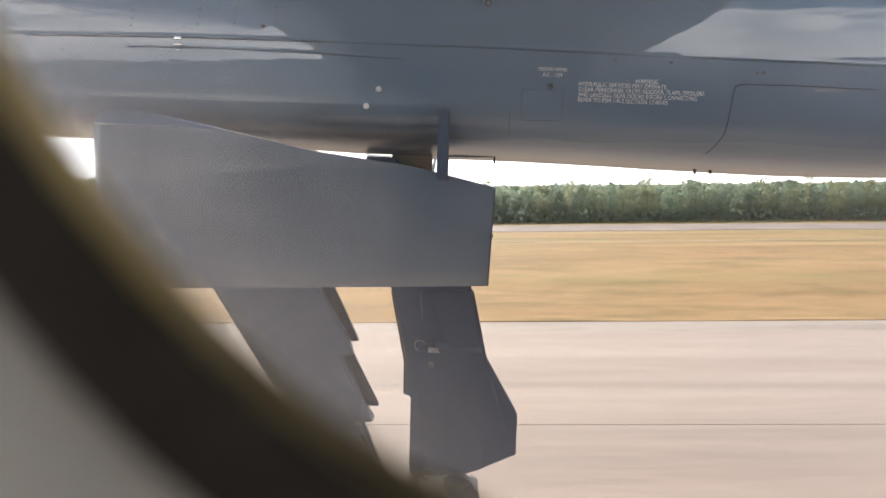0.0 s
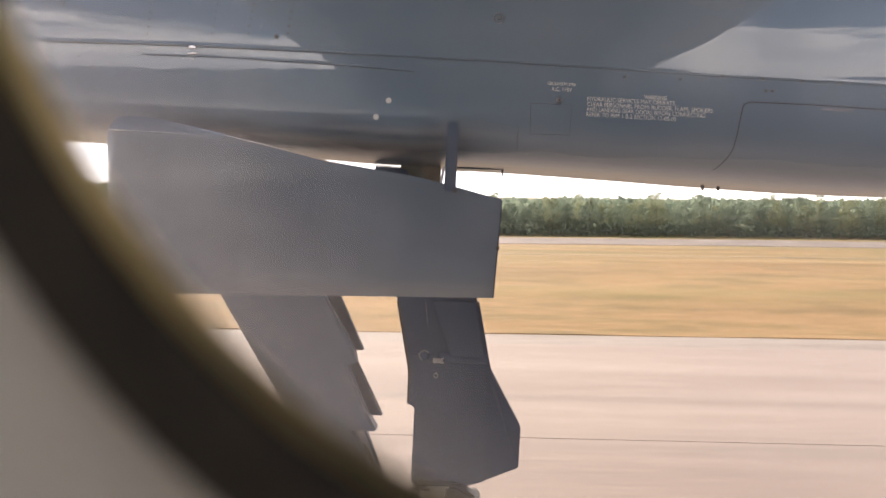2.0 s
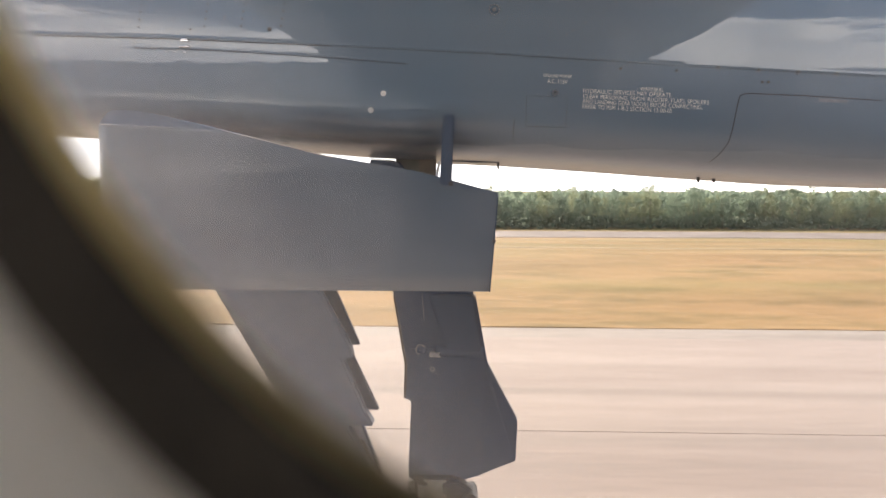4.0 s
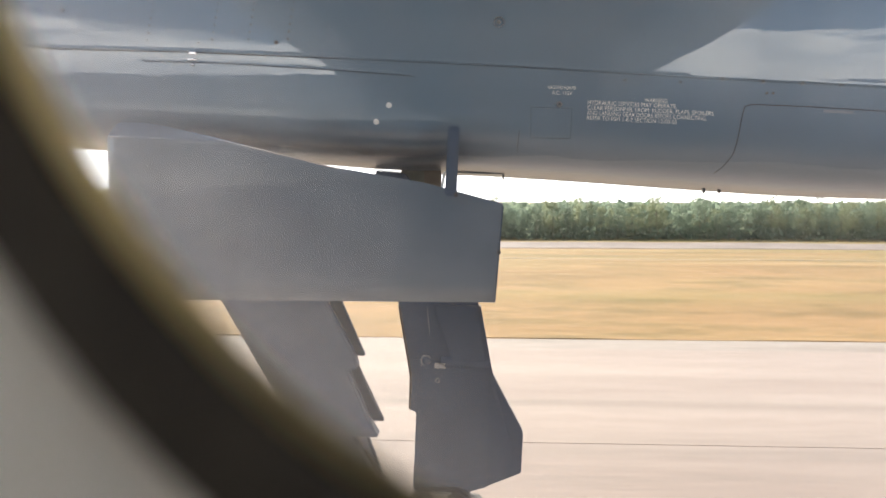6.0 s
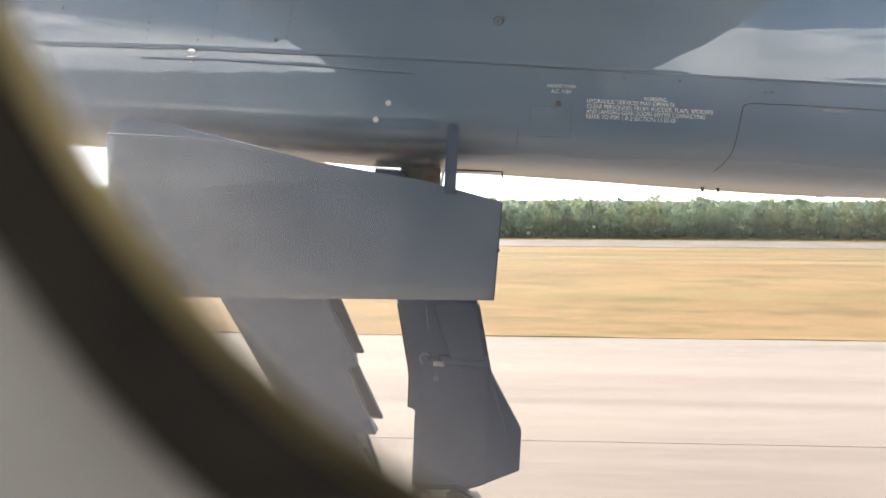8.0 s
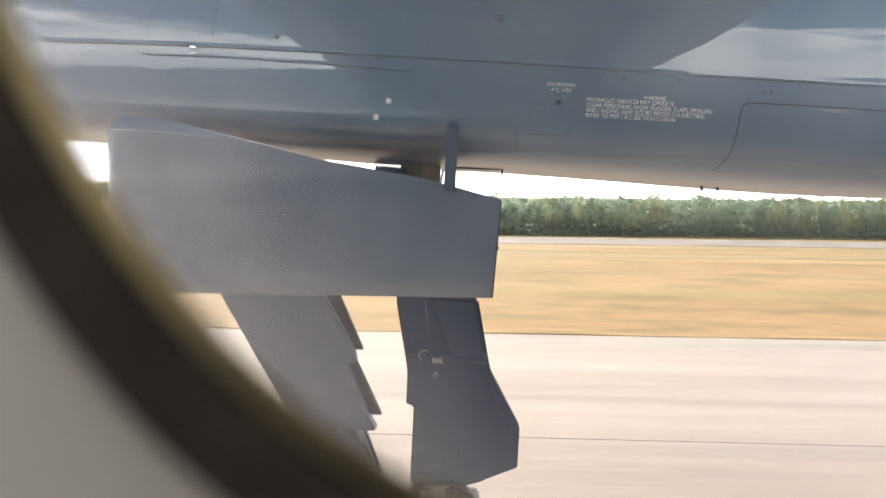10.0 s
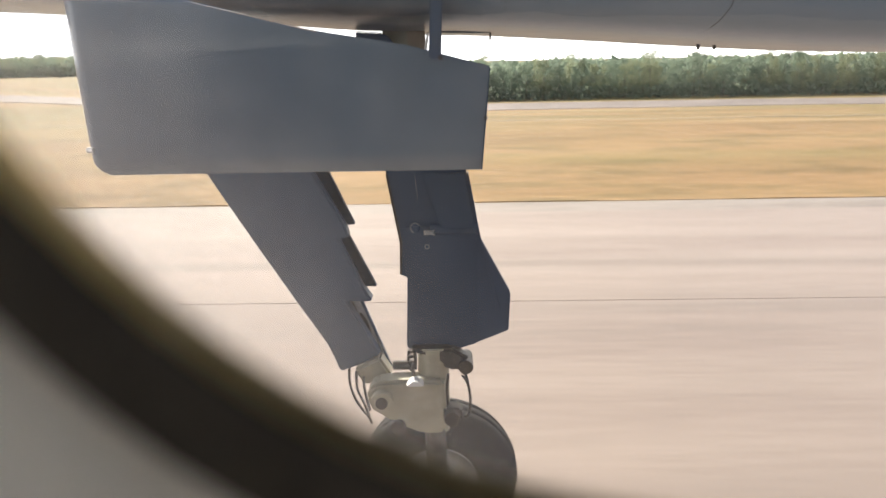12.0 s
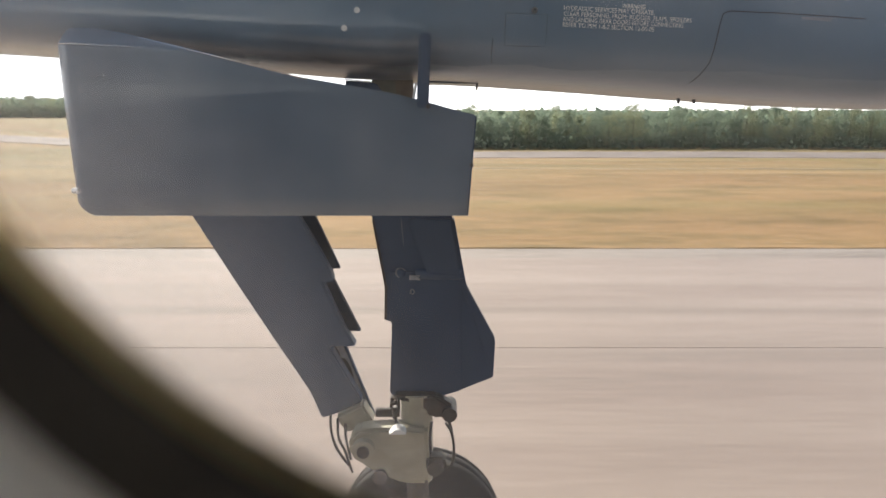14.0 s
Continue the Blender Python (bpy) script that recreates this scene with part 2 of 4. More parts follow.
SEAL = mat("window_seal", (0.025, 0.020, 0.015), (0.045, 0.037, 0.027), 60, rough=0.6, bump=0.1, bump_scale=300)
LIP = mat("yellowed_sealant", (0.76, 0.64, 0.32), (0.86, 0.76, 0.47), 50, rough=0.5)
RUNWAY = mat("worn_pavement", (0.284, 0.222, 0.190), (0.363, 0.291, 0.249), 0.9, (0.10, 1.2, 1), 0.8, 0.95, bump=0.12, bump_scale=16, fine=0.18, detail=4.0)
SHOULDER = mat("shoulder_strip", (0.24, 0.20, 0.17), (0.33, 0.28, 0.24), 1.5, (0.12, 1, 1), 0.9, bump=0.2, bump_scale=12, fine=0.3)
ASPHALT = mat("taxiway_asphalt", (0.20, 0.165, 0.145), (0.26, 0.215, 0.19), 0.5, (0.4, 0.4, 1), 0.9, spec=0.15, bump=0.15, bump_scale=20, fine=0.3)
streak_mat(RUNWAY, (0.17, 0.142, 0.125), 0.03, 1.3, 3.0)
streak_mat(RUNWAY, (0.20, 0.165, 0.145), 0.012, 0.6, 3.0)
MARKING = mat("runway_paint", (0.55, 0.52, 0.44), (0.68, 0.65, 0.56), 0.8, (0.15, 3, 1), 0.8, bump=0.1, bump_scale=16, fine=0.3)
YELLOW = mat("taxi_line_paint", (0.55, 0.42, 0.12), (0.65, 0.52, 0.18), 3, rough=0.7)
REDPAINT = mat("red_mark_paint", (0.45, 0.10, 0.07), (0.55, 0.18, 0.12), 3, rough=0.7)
WATER = mat("standing_water", (0.05, 0.05, 0.045), (0.07, 0.065, 0.055), 2, rough=0.04)
DIRT = mat("dirt_track", (0.42, 0.32, 0.20), (0.52, 0.41, 0.27), 0.8, (1, 1, 1), 0.95, bump=0.3, bump_scale=8, fine=0.3)
BARK = mat("bark", (0.08, 0.06, 0.045), (0.14, 0.11, 0.08), 6, (1, 1, 0.2), 0.9, bump=0.4, bump_scale=12)


def thin(m, share):
    """Lets a share of the light pass through a thin surface."""
    n, l = m.node_tree.nodes, m.node_tree.links
    p, o = n["Principled BSDF"], n["Material Output"]
    t, x = n.new("ShaderNodeBsdfTranslucent"), n.new("ShaderNodeMixShader")
    x.inputs["Fac"].default_value = share
    l.new(p.inputs["Base Color"].links[0].from_socket, t.inputs["Color"])
    l.new(p.outputs["BSDF"], x.inputs[1])
    l.new(t.outputs["BSDF"], x.inputs[2])
    l.new(x.outputs["Shader"], o.inputs["Surface"])


def leaf_mat(name, a, b):
    m = mat(name, a, b, 0.6, rough=0.7, spec=0.2)
    n, l = m.node_tree.nodes, m.node_tree.links
    p = n["Principled BSDF"]
    src = p.inputs["Base Color"].links[0].from_socket
    gi = n.new("ShaderNodeObjectInfo")
    hs = n.new("ShaderNodeHueSaturation")
    mr = n.new("ShaderNodeMapRange")
    mr.inputs["To Min"].default_value, mr.inputs["To Max"].default_value = 0.8, 1.25
    l.new(gi.outputs["Random"], mr.inputs["Value"])
    l.new(mr.outputs["Result"], hs.inputs["Value"])
    l.new(src, hs.inputs["Color"])
    l.new(hs.outputs["Color"], p.inputs["Base Color"])
    thin(m, 0.6)
    return m


def shaded_lip(m):
    """Shade painted into the sealant, darkening it towards the bottom with an uneven edge."""
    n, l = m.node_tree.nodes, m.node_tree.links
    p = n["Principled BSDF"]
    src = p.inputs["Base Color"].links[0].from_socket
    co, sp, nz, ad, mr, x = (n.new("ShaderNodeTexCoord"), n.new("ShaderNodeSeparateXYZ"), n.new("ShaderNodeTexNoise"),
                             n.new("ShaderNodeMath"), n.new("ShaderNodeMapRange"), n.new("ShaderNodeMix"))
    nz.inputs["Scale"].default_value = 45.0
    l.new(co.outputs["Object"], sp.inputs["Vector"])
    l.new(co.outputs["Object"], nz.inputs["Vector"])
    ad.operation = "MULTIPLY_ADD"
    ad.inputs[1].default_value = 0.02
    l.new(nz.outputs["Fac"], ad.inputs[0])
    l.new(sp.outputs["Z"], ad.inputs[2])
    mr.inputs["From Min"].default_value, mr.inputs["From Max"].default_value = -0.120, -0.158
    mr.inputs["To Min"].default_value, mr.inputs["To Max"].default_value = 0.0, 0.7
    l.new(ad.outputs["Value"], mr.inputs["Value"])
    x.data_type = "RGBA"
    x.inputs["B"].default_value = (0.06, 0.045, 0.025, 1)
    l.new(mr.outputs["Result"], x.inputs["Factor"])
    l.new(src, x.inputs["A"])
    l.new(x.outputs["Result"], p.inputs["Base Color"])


shaded_lip(LIP)
thin(LIP, 0.6)
LEAF = leaf_mat("foliage", (0.150, 0.200, 0.150), (0.200, 0.245, 0.175))
LEAF2 = leaf_mat("dry_foliage", (0.175, 0.205, 0.130), (0.225, 0.245, 0.150))
BRUSH = mat("undergrowth", (0.14, 0.18, 0.13), (0.19, 0.22, 0.16), 0.5, rough=0.8, spec=0.1)
thin(BRUSH, 0.5)
DITCH = mat("dark_ditch", (0.14, 0.125, 0.075), (0.34, 0.25, 0.13), 0.25, (0.6, 1, 1), 0.9, bump=0.2, bump_scale=6, fine=0.3)


def grass_mat():
    m = mat("dry_grass", (0.250, 0.148, 0.068), (0.355, 0.228, 0.110), 0.14, (0.22, 1.0, 1), 0.95, bump=0.4, bump_scale=4.0, fine=0.35, spec=0.1)
    n, l = m.node_tree.nodes, m.node_tree.links
    p = n["Principled BSDF"]
    src = p.inputs["Base Color"].links[0].from_socket
    co = n.new("ShaderNodeTexCoord")
    mp = n.new("ShaderNodeMapping")
    mp.inputs["Scale"].default_value = (0.012, 0.07, 1)
    l.new(co.outputs["Object"], mp.inputs["Vector"])
    t = n.new("ShaderNodeTexNoise")
    t.inputs["Scale"].default_value, t.inputs["Detail"].default_value = 1.0, 7.0
    l.new(mp.outputs["Vector"], t.inputs["Vector"])
    r = n.new("ShaderNodeValToRGB")
    r.color_ramp.elements[0].position, r.color_ramp.elements[0].color = 0.52, (0, 0, 0, 1)
    r.color_ramp.elements[1].position, r.color_ramp.elements[1].color = 0.68, (0.75, 0.75, 0.75, 1)
    l.new(t.outputs["Fac"], r.inputs["Fac"])
    x = n.new("ShaderNodeMix")
    x.data_type = "RGBA"
    x.inputs["B"].default_value = (0.22, 0.185, 0.065, 1)
    l.new(r.outputs["Color"], x.inputs["Factor"])
    l.new(src, x.inputs["A"])
    # scrubby olive growth in patches over the far half of the field
    mq, q, sp, far, mul, y = (n.new("ShaderNodeMapping"), n.new("ShaderNodeTexNoise"), n.new("ShaderNodeSeparateXYZ"), n.new("ShaderNodeMapRange"),
                              n.new("ShaderNodeMath"), n.new("ShaderNodeMix"))
    mq.inputs["Scale"].default_value = (0.05, 0.16, 1)
    l.new(co.outputs["Object"], mq.inputs["Vector"])
    l.new(mq.outputs["Vector"], q.inputs["Vector"])
    q.inputs["Scale"].default_value, q.inputs["Detail"].default_value, q.inputs["Roughness"].default_value = 1.0, 9.0, 0.65
    rq = n.new("ShaderNodeMapRange")
    rq.inputs["From Min"].default_value, rq.inputs["From Max"].default_value = 0.43, 0.60
    l.new(q.outputs["Fac"], rq.inputs["Value"])
    l.new(co.outputs["Object"], sp.inputs["Vector"])
    far.inputs["From Min"].default_value, far.inputs["From Max"].default_value = 14.0, 50.0
    far.inputs["To Min"].default_value, far.inputs["To Max"].default_value = 0.08, 0.75
    l.new(sp.outputs["Y"], far.inputs["Value"])
    mul.operation = "MULTIPLY"
    l.new(rq.outputs["Result"], mul.inputs[0])
    l.new(far.outputs["Result"], mul.inputs[1])
    y.data_type = "RGBA"
    y.inputs["B"].default_value = (0.155, 0.150, 0.058, 1)
    l.new(mul.outputs["Value"], y.inputs["Factor"])
    l.new(x.outputs["Result"], y.inputs["A"])
    # tussocks: darker olive clumps a stride or two across
    mt, tu, rt, z = n.new("ShaderNodeMapping"), n.new("ShaderNodeTexNoise"), n.new("ShaderNodeMapRange"), n.new("ShaderNodeMix")
    mt.inputs["Scale"].default_value = (0.28, 0.75, 1)
    l.new(co.outputs["Object"], mt.inputs["Vector"])
    l.new(mt.outputs["Vector"], tu.inputs["Vector"])
    tu.inputs["Scale"].default_value, tu.inputs["Detail"].default_value, tu.inputs["Roughness"].default_value = 1.0, 8.0, 0.7
    rt.inputs["From Min"].default_value, rt.inputs["From Max"].default_value = 0.47, 0.66
    rt.inputs["To Min"].default_value, rt.inputs["To Max"].default_value = 0.0, 0.62
    l.new(tu.outputs["Fac"], rt.inputs["Value"])
    z.data_type = "RGBA"
    z.inputs["B"].default_value = (0.120, 0.098, 0.040, 1)
    l.new(rt.outputs["Result"], z.inputs["Factor"])
    l.new(y.outputs["Result"], z.inputs["A"])
    l.new(z.outputs["Result"], p.inputs["Base Color"])
    return m


GRASS = grass_mat()
streak_mat(GRASS, (0.17, 0.095, 0.045), 0.05, 0.32)
streak_mat(GRASS, (0.24, 0.21, 0.075), 0.011, 0.11)
streak_mat(GRASS, (0.40, 0.30, 0.165), 0.03, 0.21)


def pane_mat():
    m = bpy.data.materials.new("acrylic_pane")
    m.use_nodes = True
    n, l = m.node_tree.nodes, m.node_tree.links
    n.clear()
    a, b = n.new("ShaderNodeBsdfTransparent"), n.new("ShaderNodeBsdfGlossy")
    b.inputs["Roughness"].default_value = 0.05
    a.inputs["Color"].default_value = (0.96, 0.97, 0.97, 1)
    x, o = n.new("ShaderNodeMixShader"), n.new("ShaderNodeOutputMaterial")
    x.inputs["Fac"].default_value = 0.004
    film, y = n.new("ShaderNodeBsdfTranslucent"), n.new("ShaderNodeMixShader")
    film.inputs["Color"].default_value = (0.9, 0.88, 0.86, 1)
    co, t, r = n.new("ShaderNodeTexCoord"), n.new("ShaderNodeTexNoise"), n.new("ShaderNodeMapRange")
    smear = n.new("ShaderNodeMapping")
    smear.inputs["Rotation"].default_value = (0, 0.18, 0)
    smear.inputs["Scale"].default_value = (1.0, 1.0, 0.16)
    l.new(co.outputs["Object"], smear.inputs["Vector"])
    t.inputs["Scale"].default_value, t.inputs["Detail"].default_value = 15.0, 6.0
    r.inputs["From Min"].default_value, r.inputs["From Max"].default_value = 0.42, 0.72
    r.inputs["To Min"].default_value, r.inputs["To Max"].default_value = 0.012, 0.036
    l.new(smear.outputs["Vector"], t.inputs["Vector"])
    l.new(t.outputs["Fac"], r.inputs["Value"])
    # the film thickens towards the corners of the pane
    flat, fold, e, s = n.new("ShaderNodeVectorMath"), n.new("ShaderNodeVectorMath"), n.new("ShaderNodeMapRange"), n.new("ShaderNodeMath")
    flat.operation, fold.operation = "ABSOLUTE", "DOT_PRODUCT"
    fold.inputs[1].default_value = (1, 0, 1)
    e.interpolation_type = "SMOOTHSTEP"
    e.inputs["From Min"].default_value, e.inputs["From Max"].default_value = 0.53, 0.735
    e.inputs["To Min"].default_value, e.inputs["To Max"].default_value = 0.0, 0.15
    l.new(co.outputs["Object"], flat.inputs[0])
    l.new(flat.outputs["Vector"], fold.inputs[0])
    l.new(fold.outputs["Value"], e.inputs["Value"])
    l.new(r.outputs["Result"], s.inputs[0])
    l.new(e.outputs["Result"], s.inputs[1])
    l.new(s.outputs["Value"], y.inputs["Fac"])
    l.new(a.outputs[0], x.inputs[1])
    l.new(b.outputs[0], x.inputs[2])
    l.new(x.outputs[0], y.inputs[1])
    l.new(film.outputs[0], y.inputs[2])
    l.new(y.outputs[0], o.inputs["Surface"])
    return m


PANE = pane_mat()


# ---- building helpers ----
def part(name, bm, material, parent=None, label="", smooth=False):
    me = bpy.data.meshes.new(name)
    bmesh.ops.recalc_face_normals(bm, faces=bm.faces)
    for f in bm.faces:
        f.smooth = smooth
    bm.to_mesh(me)
    bm.free()
    me.materials.append(material)
    ob = new(name, me)
    ob.parent = parent
    if label:
        tagged(ob, label)
    return ob


def raw(name, verts, faces, material, parent=None, label="", smooth=False):
    me = bpy.data.meshes.new(name)
    me.from_pydata(verts, [], faces)
    me.materials.append(material)
    if smooth:
        me.polygons.foreach_set("use_smooth", [True] * len(me.polygons))
    ob = new(name, me)
    ob.parent = parent
    if label:
        tagged(ob, label)
    return ob


def box(x0, x1, y0, y1, z0, z1, bevel=0.0, bm=None):
    bm = bm or bmesh.new()
    r = bmesh.ops.create_cube(bm, size=1, matrix=Matrix.Translation(((x0 + x1) / 2, (y0 + y1) / 2, (z0 + z1) / 2)) @ Matrix.Diagonal((x1 - x0, y1 - y0, z1 - z0, 1)))
    if bevel:
        es = list({e for v in r["verts"] for e in v.link_edges})
        bmesh.ops.bevel(bm, geom=es, offset=bevel, segments=2, affect="EDGES")
    return bm


def slab(points, y, thick, bevel=0.006, lean=None):
    """A plate with the outline points (x, z), its near face at y; lean(x, z) shifts it in depth."""
    bm = bmesh.new()
    d = lean or (lambda x, z: 0.0)
    vs = [bm.verts.new((x, y + d(x, z), z)) for x, z in points]
    f = bm.faces.new(vs)
    r = bmesh.ops.extrude_face_region(bm, geom=[f])
    bmesh.ops.translate(bm, vec=(0, thick, 0), verts=[g for g in r["geom"] if isinstance(g, bmesh.types.BMVert)])
    if bevel:
        bmesh.ops.bevel(bm, geom=bm.edges[:], offset=bevel, segments=2, affect="EDGES")
    return bm


def rod(a, b, r, r2=None, seg=20, bm=None):
    bm = bm or bmesh.new()
    a, b = Vector(a), Vector(b)
    m = Matrix.Translation((a + b) / 2) @ (b - a).to_track_quat("Z", "Y").to_matrix().to_4x4()
    bmesh.ops.create_cone(bm, cap_ends=True, segments=seg, radius1=r, radius2=r if r2 is None else r2, depth=(b - a).length, matrix=m)
    return bm


def tube(points, r, seg=8):
    """A bent hose through the points."""
    bm = bmesh.new()
    pts = [Vector(p) for p in points]
    fine = []
    for i in range(len(pts) - 1):
        p0, p1, p2, p3 = pts[max(i - 1, 0)], pts[i], pts[i + 1], pts[min(i + 2, len(pts) - 1)]
        for k in range(6):
            t = k / 6
            fine.append(0.5 * ((2 * p1) + (p2 - p0) * t + (2 * p0 - 5 * p1 + 4 * p2 - p3) * t * t + (3 * p1 - p0 - 3 * p2 + p3) * t ** 3))
    fine.append(pts[-1])
    rings = []
    for i, p in enumerate(fine):
        d = (fine[min(i + 1, len(fine) - 1)] - fine[max(i - 1, 0)]).normalized()
        u = d.cross(Vector((0, 1, 0.13))).normalized()
        v = d.cross(u)
        rings.append([bm.verts.new(p + u * (r * math.cos(6.2832 * k / seg)) + v * (r * math.sin(6.2832 * k / seg))) for k in range(seg)])
    for a, b in zip(rings, rings[1:]):
        for k in range(seg):
            bm.faces.new((a[k], a[(k + 1) % seg], b[(k + 1) % seg], b[k]))
    bm.faces.new(rings[0])
    bm.faces.new(rings[-1][::-1])
    return bm


def lathe(profile, seg=48):
    """A body turned about the y axis from (radius, y) pairs."""
    bm = bmesh.new()
    rings = []
    for k in range(seg):
        a = 2 * math.pi * k / seg
        rings.append([bm.verts.new((r * math.cos(a), y, r * math.sin(a))) for r, y in profile])
    for k in range(seg):
        p, q = rings[k], rings[(k + 1) % seg]
        for i in range(len(profile) - 1):
            bm.faces.new((p[i], p[i + 1], q[i + 1], q[i]))
    return bm


def smooth_list(x, table):
    """A smooth curve through the table's points."""
    xs = [p[0] for p in table]
    if x <= xs[0] or x >= xs[-1]:
        return table[0][1] if x <= xs[0] else table[-1][1]
    i = max(k for k in range(len(xs) - 1) if xs[k] <= x)

    def slope(k):
        a, c = max(k - 1, 0), min(k + 1, len(xs) - 1)
        return (table[c][1] - table[a][1]) / (xs[c] - xs[a])
    h = xs[i + 1] - xs[i]
    t = (x - xs[i]) / h
    return ((2 * t ** 3 - 3 * t * t + 1) * table[i][1] + (t ** 3 - 2 * t * t + t) * h * slope(i)
            + (3 * t * t - 2 * t ** 3) * table[i + 1][1] + (t ** 3 - t * t) * h * slope(i + 1))


def lerp_list(x, table):
    xs, ys = zip(*table)
    return float(np.interp(x, xs, ys))


def thing(name, label, category, place=(0, 0, 0), group="", kind=""):
    ob = new(name)
    ob.location = place
    return tagged(ob, label, category, group, kind)


# ---- airfield ----
def sheet(name, x0, x1, y0, y1, z, material, parent=None, depth=0.12, label=""):
    return part(name, box(x0, x1, y0, y1, z - depth, z), material, parent, label)


EDGE = 9.9


def falls(x):
    """Share of the hillside at x: level ahead of the wing, falling away abeam and behind."""
    u = min(1.0, max(0.0, (x + 78) / 78))
    return u * u * (3 - 2 * u)


def terrain(x, y):
    """Height of the grassland: level along the runway, then sloping down to the woods."""
    u = min(1.0, max(0.0, (y - 13.0) / 152.0))
    g = (u - 0.05 * (1 - math.exp(-u / 0.05))) / 0.95
    rough = min(1.0, max(0.0, (y - 16) / 30.0)) * (0.16 * noise.noise((x * 0.03, y * 0.05, 0.0)) + 0.05 * noise.noise((x * 0.11, y * 0.16, 4.0)))
    return GROUND - 0.05 - 8.4 * falls(x) * g + rough


gx = [-4000, -2000, -1000, -600] + [-400 + 6.0 * k for k in range(184)] + [900, 1200, 2000, 4000]
gy = [-4000, -1500, -500, -100, EDGE + 0.3, 12.0, 13.5] + [15 + 3.0 * k for k in range(62)] + [210, 250, 300, 400, 600, 1000, 2000, 4000]
verts = [(x, y, terrain(x, y)) for y in gy for x in gx]
n = len(gx)
g = raw("ground", verts, [(j * n + i, j * n + i + 1, j * n + n + i + 1, j * n + n + i) for j in range(len(gy) - 1) for i in range(n - 1)], GRASS, smooth=True)
tagged(g, "dry tan grass field with faint green patches", "ground", kind="structure")
runway = thing("runway", "pale worn concrete runway with long dark streaks", "runway", kind="structure")
for y0, y1 in ((-31.7, -22.7), (-22.68, -13.7), (-13.68, -4.7), (-4.68, 6.0), (6.015, EDGE)):
    sheet("pavement_lane", -500, 1100, y0, y1, GROUND, RUNWAY, runway)
sheet("edge_strip", -500, 1100, EDGE + 0.01, EDGE + 0.75, GROUND - 0.012, SHOULDER, runway, label="brownish weathered edge strip")


def aiming_mark(x0, x1, y0, y1):
    bm = box(x0, x1, y0, y1, GROUND, GROUND + 0.004)
    return part("touchdown_mark", bm, MARKING, runway, "cream painted marking")


aiming_mark(20, 66, 5.4, 9.5)
for k in range(4):
    aiming_mark(170, 200, 1.9 + 2.1 * k, 3.4 + 2.1 * k)


def ribbon(name, course, width, lift, material, parent=None, label=""):
    """A path of the given width along the course, with a thin body lying on the terrain."""
    bm = bmesh.new()
    rows, pts = [], []
    for (xa, ya), (xb, yb) in zip(course, course[1:]):
        n = max(1, int(math.hypot(xb - xa, yb - ya) / 3.0))
        pts += [(xa + (xb - xa) * k / n, ya + (yb - ya) * k / n) for k in range(n)]
    pts.append(course[-1])
    for i, p in enumerate(pts):
        a, b = Vector(pts[max(i - 1, 0)]), Vector(pts[min(i + 1, len(pts) - 1)])
        d = (b - a).normalized()
        s = Vector((-d.y, d.x)) * width / 2
        c = Vector(p)
        u, v = c + s, c - s
        z = max(terrain(*u), terrain(*v), terrain(*c)) + lift
        rows.append([bm.verts.new((*u, z)), bm.verts.new((*v, z)), bm.verts.new((*v, z - 0.4)), bm.verts.new((*u, z - 0.4))])
    for a, b in zip(rows, rows[1:]):
        for k in range(4):
            bm.faces.new((a[k], a[(k + 1) % 4], b[(k + 1) % 4], b[k]))
    return part(name, bm, material, parent, label)


taxi = thing("taxiway", "grey asphalt taxiway curving away with yellow lines", "taxiway", kind="structure")
bend = [(-500, 68), (250, 68)] + [(250 + 46 * math.sin(a), 22 + 46 * math.cos(a)) for a in [0.1 * k for k in range(1, 16)]] + [(296.2, 11.6)]
ribbon("taxi_surface", bend, 9.0, 0.04, ASPHALT, taxi)
ribbon("centre_line", bend[1:], 0.2, 0.09, YELLOW, taxi, "yellow centre line")
HOLD = max(terrain(x, 37.4) for x in (291.8, 296.2, 300.6)) + 0.09
for k in range(18):
    part("hold_dash", box(291.8 + 0.5 * k, 292.1 + 0.5 * k, 37.0, 37.4, HOLD - 0.02, HOLD), YELLOW, taxi)
part("hold_line", box(291.7, 300.7, 37.6, 37.8, HOLD - 0.02, HOLD), YELLOW, taxi)
for y in (40.2, 43.4):
    part("hold_mark", box(294.2, 297.8, y, y + 1.1, terrain(296, y) - 0.3, terrain(296, y) + 0.1), REDPAINT, taxi, "worn red pavement mark")


def puddle(x, y, a, c):
    """A flat pool with an uneven outline."""
    bm = bmesh.new()
    vs = [bm.verts.new((a * math.cos(t) * (1 + 0.3 * noise.noise((3 * math.cos(t), x, 0.0))), c * math.sin(t) * (1 + 0.3 * noise.noise((x, 3 * math.sin(t), 1.0))), 0.0))
          for t in [6.2832 * k / 40 for k in range(40)]]
    f = bm.faces.new(vs)
    r = bmesh.ops.extrude_face_region(bm, geom=[f])
    bmesh.ops.translate(bm, vec=(0, 0, -0.03), verts=[v for v in r["geom"] if isinstance(v, bmesh.types.BMVert)])
    ob = part("puddle", bm, WATER)
    ob.location = (x, y, terrain(x, y) + 0.02)
    tagged(ob, "shallow puddle shining in the dry grass", "puddle", "puddles in the field", kind="structure")


puddle(352, 44, 2.6, 1.1)
puddle(361, 33, 2.2, 0.9)


